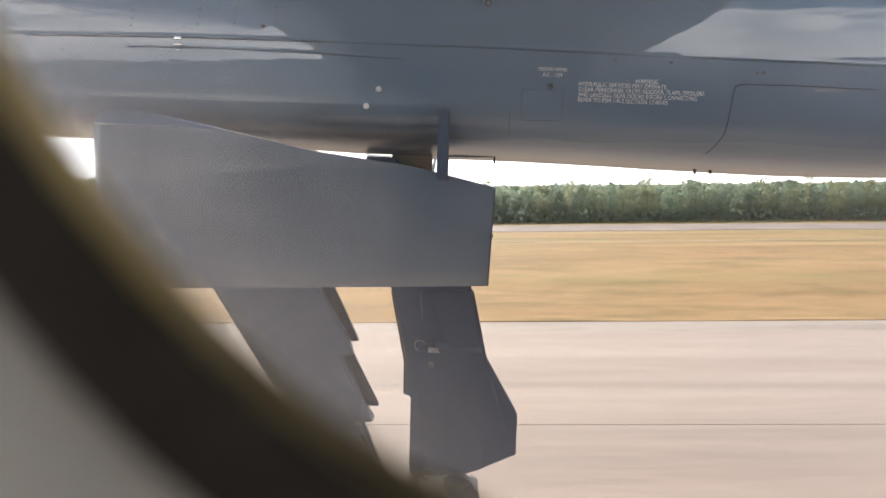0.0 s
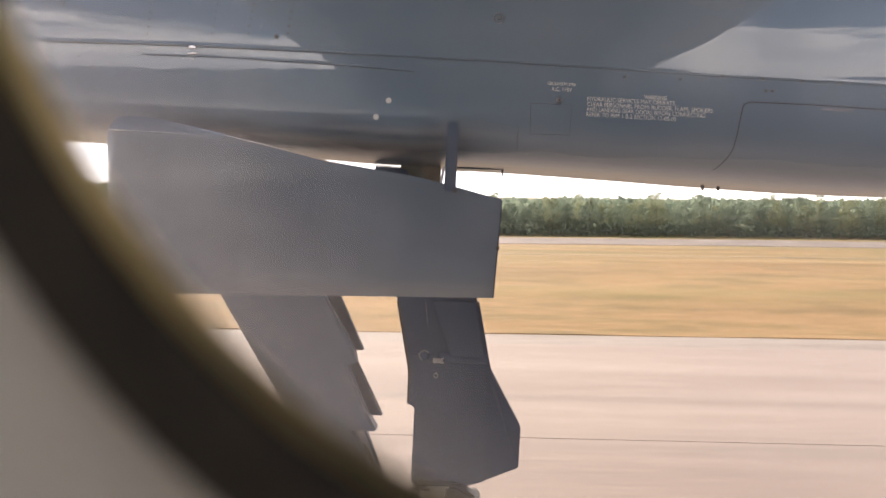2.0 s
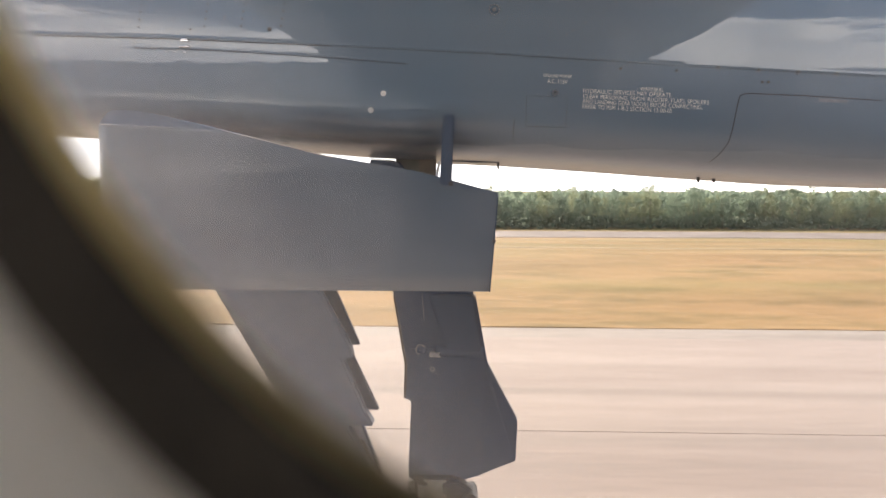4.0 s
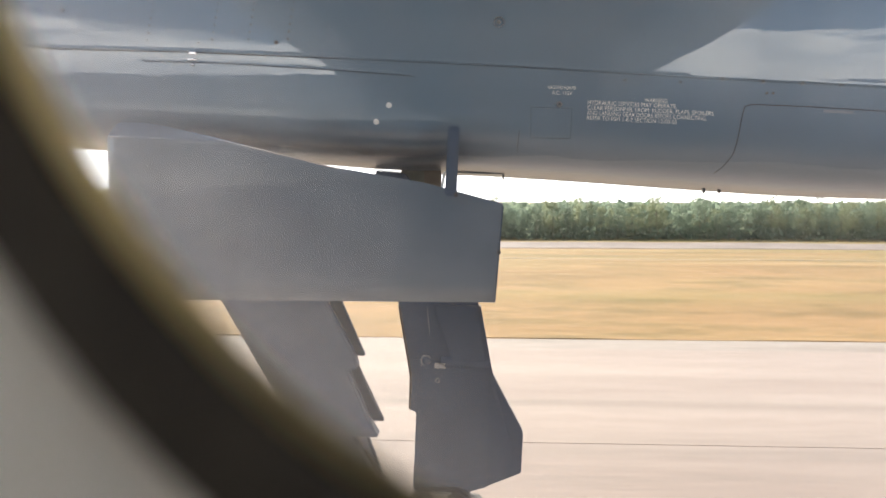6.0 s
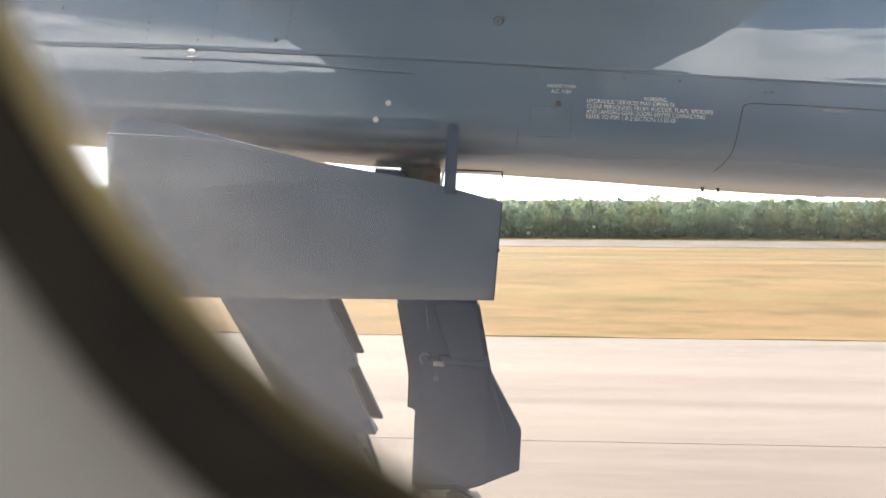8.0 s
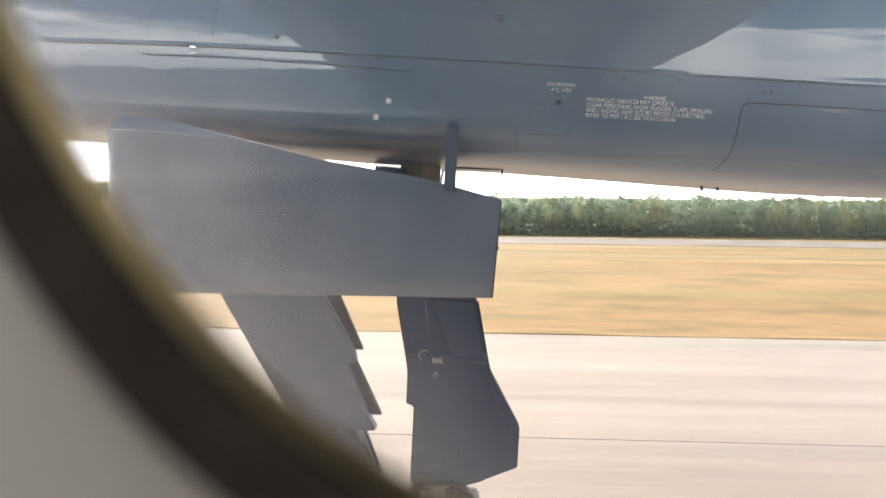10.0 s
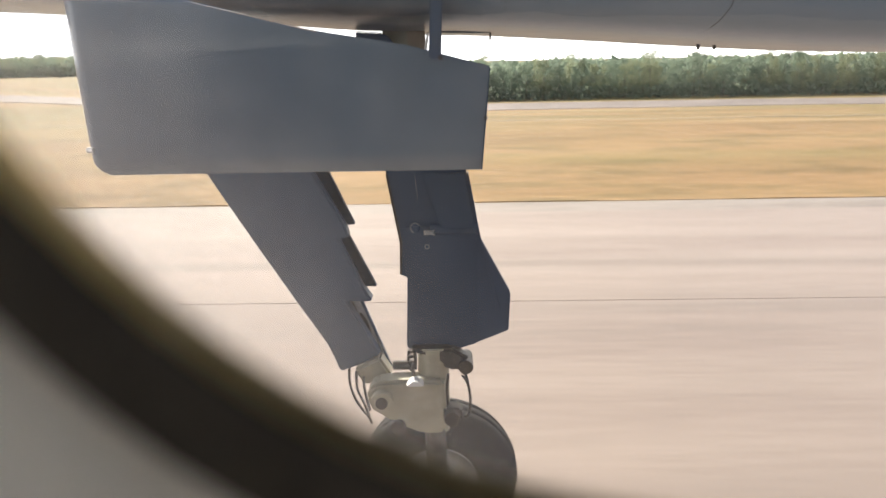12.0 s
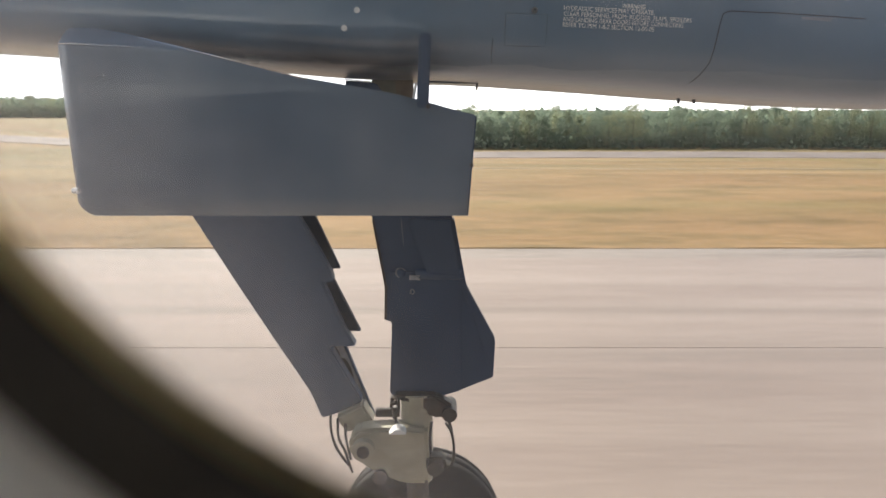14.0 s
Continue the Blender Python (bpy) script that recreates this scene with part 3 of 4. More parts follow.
def utility_box(x, y):
    root = thing("utility_box", "small grey concrete utility box in the grass", "utility box", (x, y, terrain(x, y) - 0.03))
    part("box_body", box(-0.5, 0.5, -0.35, 0.35, 0.0, 0.45, 0.03), SHOULDER, root)
    part("box_lid", box(-0.56, 0.56, -0.41, 0.41, 0.45, 0.52, 0.02), ASPHALT, root)


utility_box(318, 46)
track = ribbon("dirt_track", [(470, 14.5), (476, 40), (490, 75), (520, 120), (560, 168)], 4.5, 0.05, DIRT)
tagged(track, "bare sandy vehicle track across the field", "track", kind="structure")
verge = ribbon("drainage_ditch", [(-390 + 9.0 * k, 33.5 + 1.1 * noise.noise((k * 0.31, 0.5, 0.0))) for k in range(121)], 0.40, 0.012, DITCH)
tagged(verge, "dark shallow ditch running along the field", "ditch", kind="structure")


# ragged turf along the pavement
bm = bmesh.new()
turf = []
for k in range(601):
    x = -150 + 0.5 * k
    y = EDGE + 0.80 + 0.05 * noise.noise((x * 0.35, 0.2, 0.0)) + 0.02 * noise.noise((x * 1.9, 3.0, 0.0))
    hgt = 0.012 + 0.012 * noise.noise((x * 0.8, 7.0, 0.0))
    turf.append([bm.verts.new((x, y, GROUND - 0.06)), bm.verts.new((x, y + 0.01, GROUND - 0.02 + hgt)), bm.verts.new((x, y + 0.5, GROUND - 0.03)), bm.verts.new((x, y + 0.6, GROUND - 0.06))])
for a, c in zip(turf, turf[1:]):
    for k in range(3):
        bm.faces.new((a[k], a[k + 1], c[k + 1], c[k]))
tagged(part("turf_edge", bm, GRASS), "raised ragged turf edge beside the pavement", "turf", kind="structure")


# ---- woods ----
def make_tree(name, height, seed, leaf, tall):
    rng = np.random.default_rng(seed)
    root = thing(name, "green leafy tree at the edge of the woods", "tree", group="trees along the airfield")
    bm = rod((0, 0, -0.3), (0, 0, height * 0.72), 0.16, 0.05, 8)
    for k in range(7):
        z = height * rng.uniform(0.3, 0.62)
        a = rng.uniform(0, 6.28)
        ln = height * rng.uniform(0.07, 0.13)
        rod((0, 0, z), (math.cos(a) * ln, math.sin(a) * ln, z + ln * 0.7), 0.05, 0.02, 6, bm)
    part("trunk", bm, BARK, root)
    verts, faces = [], []
    clumps = []
    for k in range(26):
        u = rng.uniform(0.18, 1.0)
        spread = height * (0.24 if not tall else 0.17) * math.sin(math.pi * min(1, 0.12 + 0.88 * (1 - u) ** 0.75) * 0.62 + 0.3)
        a, q = rng.uniform(0, 6.28), spread * math.sqrt(rng.random())
        clumps.append((q * math.cos(a), q * math.sin(a), height * u, height * rng.uniform(0.06, 0.11)))
    for cx_, cy_, cz_, cr_ in clumps:
        for _ in range(95):
            d = rng.normal(0, 1, 3)
            d *= cr_ * rng.uniform(0.6, 1.1) / np.linalg.norm(d)
            c = np.array((cx_, cy_, cz_)) + d * (1, 1, 0.8)
            s = rng.uniform(0.08, 0.18)
            p, q_ = rng.normal(0, 1, 3), rng.normal(0, 1, 3)
            p *= s / np.linalg.norm(p)
            q_ *= s / np.linalg.norm(q_)
            i = len(verts)
            verts += [tuple(c - p), tuple(c + q_), tuple(c + p), tuple(c - q_)]
            faces.append((i, i + 1, i + 2, i + 3))
    raw("crown", verts, faces, leaf, root)
    return root


protos = [make_tree("tree", h, 11 + i, LEAF if i % 3 else LEAF2, i % 2) for i, h in enumerate((10.2, 11.4, 9.2, 12.2, 10.6, 8.6, 11.0))]
rng = np.random.default_rng(5)
spots = []
for row in range(4):
    for k in range(70):
        spots.append((-172 + 5.0 * k + rng.uniform(-1.8, 1.8), 173 + 4.5 * row + rng.uniform(-1.5, 1.5)))
for i, (x, y) in enumerate(spots):
    m = Matrix.Translation((x, y, terrain(x, y))) @ Matrix.Rotation(rng.uniform(0, 6.28), 4, "Z")
    if i < len(protos):
        protos[i].matrix_basis = m @ Matrix.Scale(0.5, 4)
    else:
        t = copy_thing(protos[int(rng.integers(len(protos)))], m)
        s = rng.uniform(0.8, 1.1) * lerp_list(x, [(-400, 0.50), (-78, 0.50), (-10, 0.92), (400, 0.95)])
        t.scale = (s * rng.uniform(0.9, 1.15), s * rng.uniform(0.9, 1.15), s)


def foliage_mass(name, count, x0, x1, y0, y1, tall, size, seed, material, label, category):
    """A thicket of loose leaf clumps over the terrain; tall(x, y) is its height."""
    rng = np.random.default_rng(seed)
    verts = []
    for x, y, u, s in zip(rng.uniform(x0, x1, count), rng.uniform(y0, y1, count), rng.random(count), rng.uniform(*size, count)):
        c = np.array((x, y, terrain(x, y) + tall(x, y) * u))
        p, q = rng.normal(0, s, (2, 3))
        verts += [c - p, c + q, c + p, c - q]
    faces = [(4 * i, 4 * i + 1, 4 * i + 2, 4 * i + 3) for i in range(count)]
    return tagged(raw(name, verts, faces, material), label, category, kind="stuff")


foliage_mass("undergrowth", 45000, -190, 190, 170, 192, lambda x, y: 3.2, (0.16, 0.34), 8, BRUSH, "dark green undergrowth below the trees", "bushes")
foliage_mass("far_woods", 110000, -300, 380, 194, 290, lambda x, y: (10.2 * falls(x) + 0.024 * y * (1 - falls(x))) * (0.8 + 0.22 * noise.noise((x * 0.09, y * 0.09, 2.0)) + 0.12),
             (0.3, 0.75), 9, LEAF, "far green forest behind the field", "woods")


# ---- engine nacelle ----
NY = 2.82
BOTTOM = [(-4.2, 2.60), (-3.2, 2.47), (-2.2, 2.45), (-1.12, 2.375), (-0.6, 2.328), (-0.3, 2.306), (0.0, 2.303), (0.5, 2.274), (1.03, 2.236), (1.58, 2.203), (2.2, 2.195), (3.2, 2.26), (4.6, 2.55)]
HALF = [(-4.2, 0.36), (-3.4, 0.50), (-2.4, 0.56), (-1.0, 0.575), (1.6, 0.575), (2.6, 0.53), (4.6, 0.22)]


def mid(x):
    return 2.548 - 0.03 * x


def section(x, a):
    """A point of the nacelle's skin at x; a = 0 at the side towards the cabin, 90 at the bottom, 180 far side, 270 top."""
    half, low = smooth_list(x, HALF), smooth_list(x, BOTTOM)
    c, s = math.cos(radians(a)), math.sin(radians(a))
    down = s >= 0
    n = 4.2 if down else 2.25
    h = (mid(x) - low) if down else smooth_list(x, [(-4.2, 0.45), (-2.5, 0.85), (2.0, 0.95), (4.6, 0.6)])
    y = NY - half * math.copysign(abs(c) ** (2 / n), c)
    z = mid(x) - h * math.copysign(abs(s) ** (2 / n), s)
    return y, z


def side_y(x, z):
    """Depth of the cabin-side skin at the height z."""
    lo, hi = -88.0, 88.0
    for _ in range(40):
        m = (lo + hi) / 2
        if section(x, m)[1] > z:
            lo = m
        else:
            hi = m
    return section(x, lo)[0]


def side_normal(x, z):
    e = 0.01
    dy = (side_y(x, z + e) - side_y(x, z - e)) / (2 * e)
    dx = (side_y(x + e, z) - side_y(x - e, z)) / (2 * e)
    return Vector((dx, -1, dy)).normalized()


nacelle = thing("engine_nacelle", "glossy blue-grey painted engine nacelle with white stencils", "engine nacelle", (0, NY, 2.6))
nacelle_inv = Matrix.Translation((0, -NY, -2.6))


def on_nacelle(name, bm, material, label="", smooth=False, parent=None):
    bm.transform(nacelle_inv)
    return part(name, bm, material, parent or nacelle, label, smooth)


def skin(belly):
    bm = bmesh.new()
    xs = sorted(set([round(-4.2 + 0.1 * k, 3) for k in range(89)] + [-1.32, -0.13]))
    angs = list(range(0, 360, 4))
    rings = [[bm.verts.new((x, *section(x, a))) for a in angs] for x in xs]
    for i in range(len(xs) - 1):
        for k in range(len(angs)):
            if -1.33 < xs[i] < -0.135 and 80 <= angs[k] < 140:
                continue
            if (32 <= angs[k] < 148) != belly:
                continue
            k2 = (k + 1) % len(angs)
            bm.faces.new((rings[i][k], rings[i][k2], rings[i + 1][k2], rings[i + 1][k]))
    if not belly:
        bm.faces.new(rings[0])
        bm.faces.new(rings[-1])
    bmesh.ops.delete(bm, geom=[v for v in bm.verts if not v.link_faces], context="VERTS")
    return bm


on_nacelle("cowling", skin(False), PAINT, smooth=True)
on_nacelle("belly_panel", skin(True), PAINT, "dulled belly panel, paled for ground bounce", smooth=True)
# closed box; its dark colour stands for the shaded inside of the bay
on_nacelle("wheel_bay", box(-1.3, -0.14, NY - 0.50, NY + 0.50, 2.42, 2.95), BAY, "dark box with the wheel bay's shade in its colour")


def seam_line(name, pts, width, material, lift=0.002):
    """A narrow strip that follows the cabin-side skin through (x, z) points."""
    bm = bmesh.new()
    rows = []
    fine = []
    for (xa, za), (xb, zb) in zip(pts, pts[1:]):
        n = max(2, int(math.hypot(xb - xa, zb - za) / 0.04))
        fine += [(xa + (xb - xa) * k / n, za + (zb - za) * k / n) for k in range(n)]
    fine.append(pts[-1])
    for i, (x, z) in enumerate(fine):
        a, b = fine[max(i - 1, 0)], fine[min(i + 1, len(fine) - 1)]
        d = Vector((b[0] - a[0], b[1] - a[1])).normalized()
        r = []
        for s in (-1, 1):
            px, pz = x - d.y * s * width / 2, z + d.x * s * width / 2
            r.append(bm.verts.new((px, side_y(px, pz) - lift, pz)))
        rows.append(r)
    for a, b in zip(rows, rows[1:]):
        bm.faces.new((a[0], a[1], b[1], b[0]))
    return on_nacelle(name, bm, material)


SEAM_Z = [(-3.5, 2.80), (-1.522, 2.727), (-0.989, 2.710), (-0.465, 2.684), (0.128, 2.652), (0.807, 2.607), (1.4, 2.574), (3.2, 2.50)]


def ledge(name, pts, drop, proud, material):
    """A lapped skin edge: a raised lip whose lower side overhangs."""
    bm = bmesh.new()
    rows = []
    xs = np.arange(pts[0][0], pts[-1][0] + 0.001, 0.06)
    for x in xs:
        z = lerp_list(x, pts)
        rows.append([bm.verts.new((x, side_y(x, z + drop) - 0.001, z + drop)), bm.verts.new((x, side_y(x, z) - proud, z + 0.004)),
                     bm.verts.new((x, side_y(x, z) - proud * 0.8, z)), bm.verts.new((x, side_y(x, z - 0.002) + 0.004, z - 0.002))])
    for a, b in zip(rows, rows[1:]):
        for k in range(3):
            bm.faces.new((a[k], a[k + 1], b[k + 1], b[k]))
    return on_nacelle(name, bm, material, smooth=False)


ledge("cowl_lap", SEAM_Z, 0.012, 0.0015, PAINT)
seam_line("panel_gap", [(-1.522, 2.723), (-0.989, 2.706), (-0.465, 2.680)], 0.0034, SEAM)
seam_line("filled_seam", [(-0.465, 2.680)] + [(x, z - 0.004) for x, z in SEAM_Z[4:]], 0.0030, SOFTSEAM)
ledge("cowl_lap", [(-1.17, 2.678), (-0.87, 2.668), (-0.466, 2.641), (-0.2, 2.62)], 0.010, 0.0012, PAINT)
seam_line("panel_gap", [(-1.17, 2.69), (-1.16, 2.676), (-0.87, 2.666), (-0.466, 2.639), (-0.2, 2.617)], 0.0022, SEAM)
seam_line("panel_gap", [(1.42, 2.49), (1.15, 2.507), (0.96, 2.515), (0.938, 2.507), (0.93, 2.47), (0.915, 2.35), (0.895, 2.305), (0.872, 2.272)], 0.0036, SEAM)
seam_line("panel_gap", [(0.172, 2.325), (0.166, 2.386), (0.17, 2.43)], 0.0022, SEAM)
seam_line("panel_gap", [(0.209, 2.509), (0.35, 2.503), (0.348, 2.401), (0.21, 2.405), (0.209, 2.509)], 0.0014, SEAM)


def fastener(x, z, r, material, name="fastener", proud=0.003):
    n = side_normal(x, z)
    p = Vector((x, side_y(x, z), z))
    bm = rod(p - n * 0.004, p + n * proud, r, r * 0.8, 12)
    return on_nacelle(name, bm, material)


for x, z, r, m in ((-0.288, 2.518, 0.0115, STENCIL), (-0.333, 2.461, 0.0115, STENCIL), (0.307, 2.518, 0.012, METAL), (-0.686, 2.739, 0.009, DARKFAST), (-1.46, 2.86, 0.008, DARKFAST)):
    fastener(x, z, r, m)
fastener(0.307, 2.519, 0.005, DARKFAST, proud=0.006)
for k in range(12):
    fastener(0.096 + 0.017 * math.cos(k * 0.5236), 2.802 + 0.017 * math.sin(k * 0.5236), 0.0028, METAL)
fastener(0.096, 2.802, 0.008, METAL)
for x in (-1.15, -0.915, -0.785, -0.645):
    for k in range(9):
        fastener(x + 0.004 * k, 2.75 + 0.026 * k, 0.0042, DARKFAST, "rivet")
for k in range(4):
    fastener(-0.50, 2.745 + 0.017 * k, 0.0045, DULL, "rivet", 0.0015)
for x, z in ((-0.842, 2.783), (-0.845, 2.776), (-1.026, 2.773), (-0.74, 2.775)):
    fastener(x, z, 0.0055, DULL, "fastener", 0.001)
for k in range(14):
    fastener(0.345 + 0.021 * k, 2.715 + 0.0135 * k, 0.0052, DULL, "rivet", 0.0005)
for x, z, r in ((0.861, 2.603, 0.010), (0.998, 2.594, 0.011), (1.131, 2.587, 0.011), (1.26, 2.580, 0.009)):
    fastener(x, z, r, DULL, "cowl_fastener", 0.001)
    fastener(x, z, r * 0.55, DARKFAST, "cowl_fastener", 0.003)
for x, z in ((1.012, 2.553), (1.033, 2.553), (0.53, 2.60), (0.72, 2.592)):
    fastener(x, z, 0.0055, DARKFAST, "rivet")
seam_line("paint_strip", [(1.205, 2.492), (1.305, 2.487)], 0.010, DULL)
for x in (0.99, 1.055):
    bm = rod((x, NY - 0.1, 2.26), (x + 0.004, NY - 0.1, 2.217), 0.009, 0.006, 10)
    on_nacelle("drain_tube", bm, DARKFAST)
bm = rod((0.137, 2.62, 2.305), (0.137, 2.62, 2.268), 0.005, 0.004, 10)
on_nacelle("drain_tube", bm, DARKFAST)
on_nacelle("door_stop_rail", slab([(-0.06, 2.308), (0.132, 2.301), (0.132, 2.2945), (0.05, 2.2955), (-0.06, 2.2995)], 2.615, 0.02, 0.001), SOFTSEAM, "thin dark rail along the lower edge")
bm = slab([(-0.190, 2.33), (-0.118, 2.33), (-0.118, 2.20), (-0.165, 2.19), (-0.185, 2.235)], 2.575, 0.05, 0.006)
on_nacelle("hinge_bracket", bm, BRACKET, "brownish metal hinge bracket")
bm = slab([(-0.285, 2.33), (-0.170, 2.33), (-0.180, 2.20), (-0.285, 2.20)], 2.60, 0.03, 0.008)
on_nacelle("hinge_fork", bm, FORK, "grey-green primed hinge fork")
bm = slab([(-0.386, 2.306), (-0.285, 2.298), (-0.262, 2.292), (-0.238, 2.258), (-0.232, 2.20), (-0.385, 2.20)], 2.575, 0.02, 0.003)
on_nacelle("bay_plate", bm, LEGPAINT, "dark plate inside the bay")
on_nacelle("bay_rod", rod((-0.390, 2.572, 2.3095), (-0.282, 2.572, 2.3000), 0.0022, None, 10), METAL, "bright steel rod", True)


def stencil(text, x, z, size, width=None, align="LEFT"):
    cu = bpy.data.curves.new("stencil", "FONT")
    cu.body, cu.size, cu.align_x = text, size, align
    tmp = new("tmp_text", cu)
    me = bpy.data.meshes.new_from_object(tmp.evaluated_get(bpy.context.evaluated_depsgraph_get()))
    bpy.data.objects.remove(tmp)
    bm = bmesh.new()
    bm.from_mesh(me)
    bpy.data.meshes.remove(me)
    xs = [v.co.x for v in bm.verts]
    k = width / (max(xs) - min(xs)) if width else 1.0
    for v in bm.verts:
        px = x + (v.co.x if align == "CENTER" else v.co.x - min(xs)) * k
        pz = z + v.co.y - 0.053 * (px - x)
        v.co = (px, side_y(px, pz) - 0.0025, pz)
    on_nacelle("stencil_text", bm, STENCIL, "white stencilled lettering")


stencil("GROUND POWER", 0.266, 2.572, 0.016, 0.098)
stencil("A.C. 115V", 0.280, 2.552, 0.019, 0.070)
stencil("WARNING", 0.598, 2.524, 0.0205, 0.078)
stencil("HYDRAULIC SERVICES MAY OPERATE.", 0.404, 2.518, 0.0205, 0.304)
stencil("CLEAR PERSONNEL FROM: RUDDER, FLAPS, SPOILERS", 0.404, 2.500, 0.0205, 0.430)
stencil("AND LANDING GEAR DOORS BEFORE CONNECTING.", 0.402, 2.4825, 0.0205, 0.410)
stencil("REFER TO PSM 1-8-2 SECTION 12-00-05", 0.402, 2.465, 0.0205, 0.308)

# ---- open gear door ----
DOOR_TOP = [(-1.372, 2.464), (-1.342, 2.478), (-1.24, 2.477), (-1.142, 2.460), (-0.95, 2.416), (-0.719, 2.360), (-0.504, 2.306), (-0.167, 2.249), (0.117, 2.174)]
gear_door = thing("gear_door", "grey painted landing gear door hanging open", "gear door", (-0.6, 2.3, 1.8))
NEAR = Matrix.Translation((-0.008, 0.08, 2.19)) @ Matrix.Scale(0.93, 4) @ Matrix.Translation((0.008, -0.08, -2.19))
door_inv = Matrix.Translation((0.6, -2.3, -1.8)) @ NEAR


def door_skin():
    bm = bmesh.new()
    nu, nv, grids = 60, 44, []
    for back in (0, 1):
        grid = []
        for i in range(nu + 1):
            u = i / nu
            u = u if u > 0.08 else u * u / 0.08 * 0.5 + u * 0.5
            xt = -1.372 + 1.489 * u
            col = []
            zt = lerp_list(xt, DOOR_TOP)
            zb = 1.806 + (0.0 if xt > -1.32 else (-1.32 - xt) * 0.9)
            for j in range(nv + 1):
                v = 1 - (1 - j / nv) ** 1.7
                z = zb + (zt - zb) * v
                x = xt + (1 - v) * (-0.028 * u + 0.012 * (1 - u))
                curl = max(0.0, z - (2.412 - 0.045 * (x + 1.3)))
                y = 2.30 + 0.01 * max(0.0, (z - 2.22) / 0.24) ** 2 + 1.15 * curl * curl / (curl + 0.012) + 0.05 * max(0.0, (1.875 - z) / 0.07) ** 2 * 0.6
                y += 0.03 * max(0.0, (-1.31 - x) / 0.05) ** 2
                col.append(bm.verts.new((x, y + 0.028 * back, z)))
            grid.append(col)
        grids.append(grid)
        for i in range(nu):
            for j in range(nv):
                bm.faces.new((grid[i][j], grid[i + 1][j], grid[i + 1][j + 1], grid[i][j + 1]))
    a, b = grids
    for i in range(nu):
        for j in (0, nv):
            bm.faces.new((a[i][j], a[i + 1][j], b[i + 1][j], b[i][j]))
    for j in range(nv):
        for i in (0, nu):
            bm.faces.new((a[i][j], a[i][j + 1], b[i][j + 1], b[i][j]))
    bm.transform(door_inv)
    return bm


d = part("door_skin", door_skin(), DOOR, gear_door, smooth=True)
d.modifiers.new("edges", "EDGE_SPLIT").split_angle = radians(40)


def on_door(name, bm, material, label=""):
    bm.transform(door_inv)
    return part(name, bm, material, gear_door, label)


bm = box(-0.021, 0.021, -0.014, 0.014, -0.125, 0.125, 0.006)
bm.transform(Matrix.Translation((-0.066, 2.292, 2.325)) @ Matrix.Rotation(radians(2.6), 4, "Y"))
on_door("door_link", bm, FAIRING, "grey painted door operating link")
on_door("link_bolt", rod((-0.052, 2.27, 2.205), (-0.052, 2.30, 2.205), 0.009), DARKFAST)
on_door("link_lug", slab([(-0.115, 2.205), (-0.098, 2.29), (-0.09, 2.29), (-0.105, 2.205)], 2.31, 0.02, 0.002), STENCIL, "bare edge of the link lug")
on_door("corner_bumper", rod((-1.372, 2.335, 1.900), (-1.335, 2.31, 1.902), 0.011), METAL, "worn bright bumper")
bm = slab([(0.0895, 1.81), (0.0935, 1.81), (0.1205, 2.168), (0.1165, 2.172)], 2.297, 0.034, 0.001)
on_door("edge_strip", bm, LEGPAINT, "dark painted edge strip")
on_door("latch_tab", box(0.098, 0.112, 2.292, 2.30, 1.99, 2.004, 0.002), DARKFAST)
# mirror metal for the pieces added as glints
CHROME = mat("glint_steel", (0.75, 0.75, 0.75), (0.85, 0.85, 0.85), 30, rough=0.12, metal=1.0)
# thin strips added along the fold to imitate its bright highlight
for xa, xb, r in ((-1.325, -1.290, 0.0030), (-1.288, -1.235, 0.0016), (-1.195, -1.05, 0.0013)):
    on_door("fold_glint", rod((xa, 2.2995, 2.417 - 0.045 * (xa + 1.3)), (xb, 2.2995, 2.417 - 0.045 * (xb + 1.3)), r, r * 0.5, 10), CHROME, "polished strip added as a glint on the fold")
# beads added on the fold, each there to give a sun glint
for k in range(11):
    x = -1.328 + 0.0125 * k + 0.0015 * k * k
    bm = bmesh.new()
    bmesh.ops.create_uvsphere(bm, u_segments=14, v_segments=8, radius=0.0052 - 0.0003 * k, matrix=Matrix.Translation((x, 2.2985, 2.418 - 0.045 * (x + 1.3))) @ Matrix.Diagonal((1.5, 1, 0.8, 1)))
    bm.transform(door_inv)
    part("glint_bead", bm, CHROME, gear_door, "polished bead added as a glint on the fold", True)
# small bright spheres added on the cowling in place of sun glints
for x, z, r in ((-0.985, 2.706, 0.0055), (-0.980, 2.683, 0.0065), (-0.993, 2.681, 0.005), (-1.05, 2.665, 0.003), (-1.40, 2.672, 0.0045), (-1.02, 2.664, 0.003), (-0.965, 2.74, 0.004)):
    bm = bmesh.new()
    bmesh.ops.create_uvsphere(bm, u_segments=14, v_segments=8, radius=r, matrix=Matrix.Translation((x, side_y(x, z) - 0.001, z)) @ Matrix.Diagonal((1.7, 0.9, 0.7, 1)))
    on_nacelle("seam_glint", bm, CHROME, "polished bead added as a glint by the seam", True)
# short bright rods added for the streaks of glint by the seam
for z, w in ((2.706, 0.010), (2.701, 0.014), (2.681, 0.017), (2.662, 0.005)):
    y = side_y(-0.985, z)
    on_nacelle("glint_rod", rod((-0.985 - w, y - 0.003, z), (-0.985 + w, y - 0.003, z - 0.001), 0.0030, None, 10), CHROME, "polished rod added as a glint by the seam")
# a bright tube added along the door's top edge imitates its sun glint
bead = []
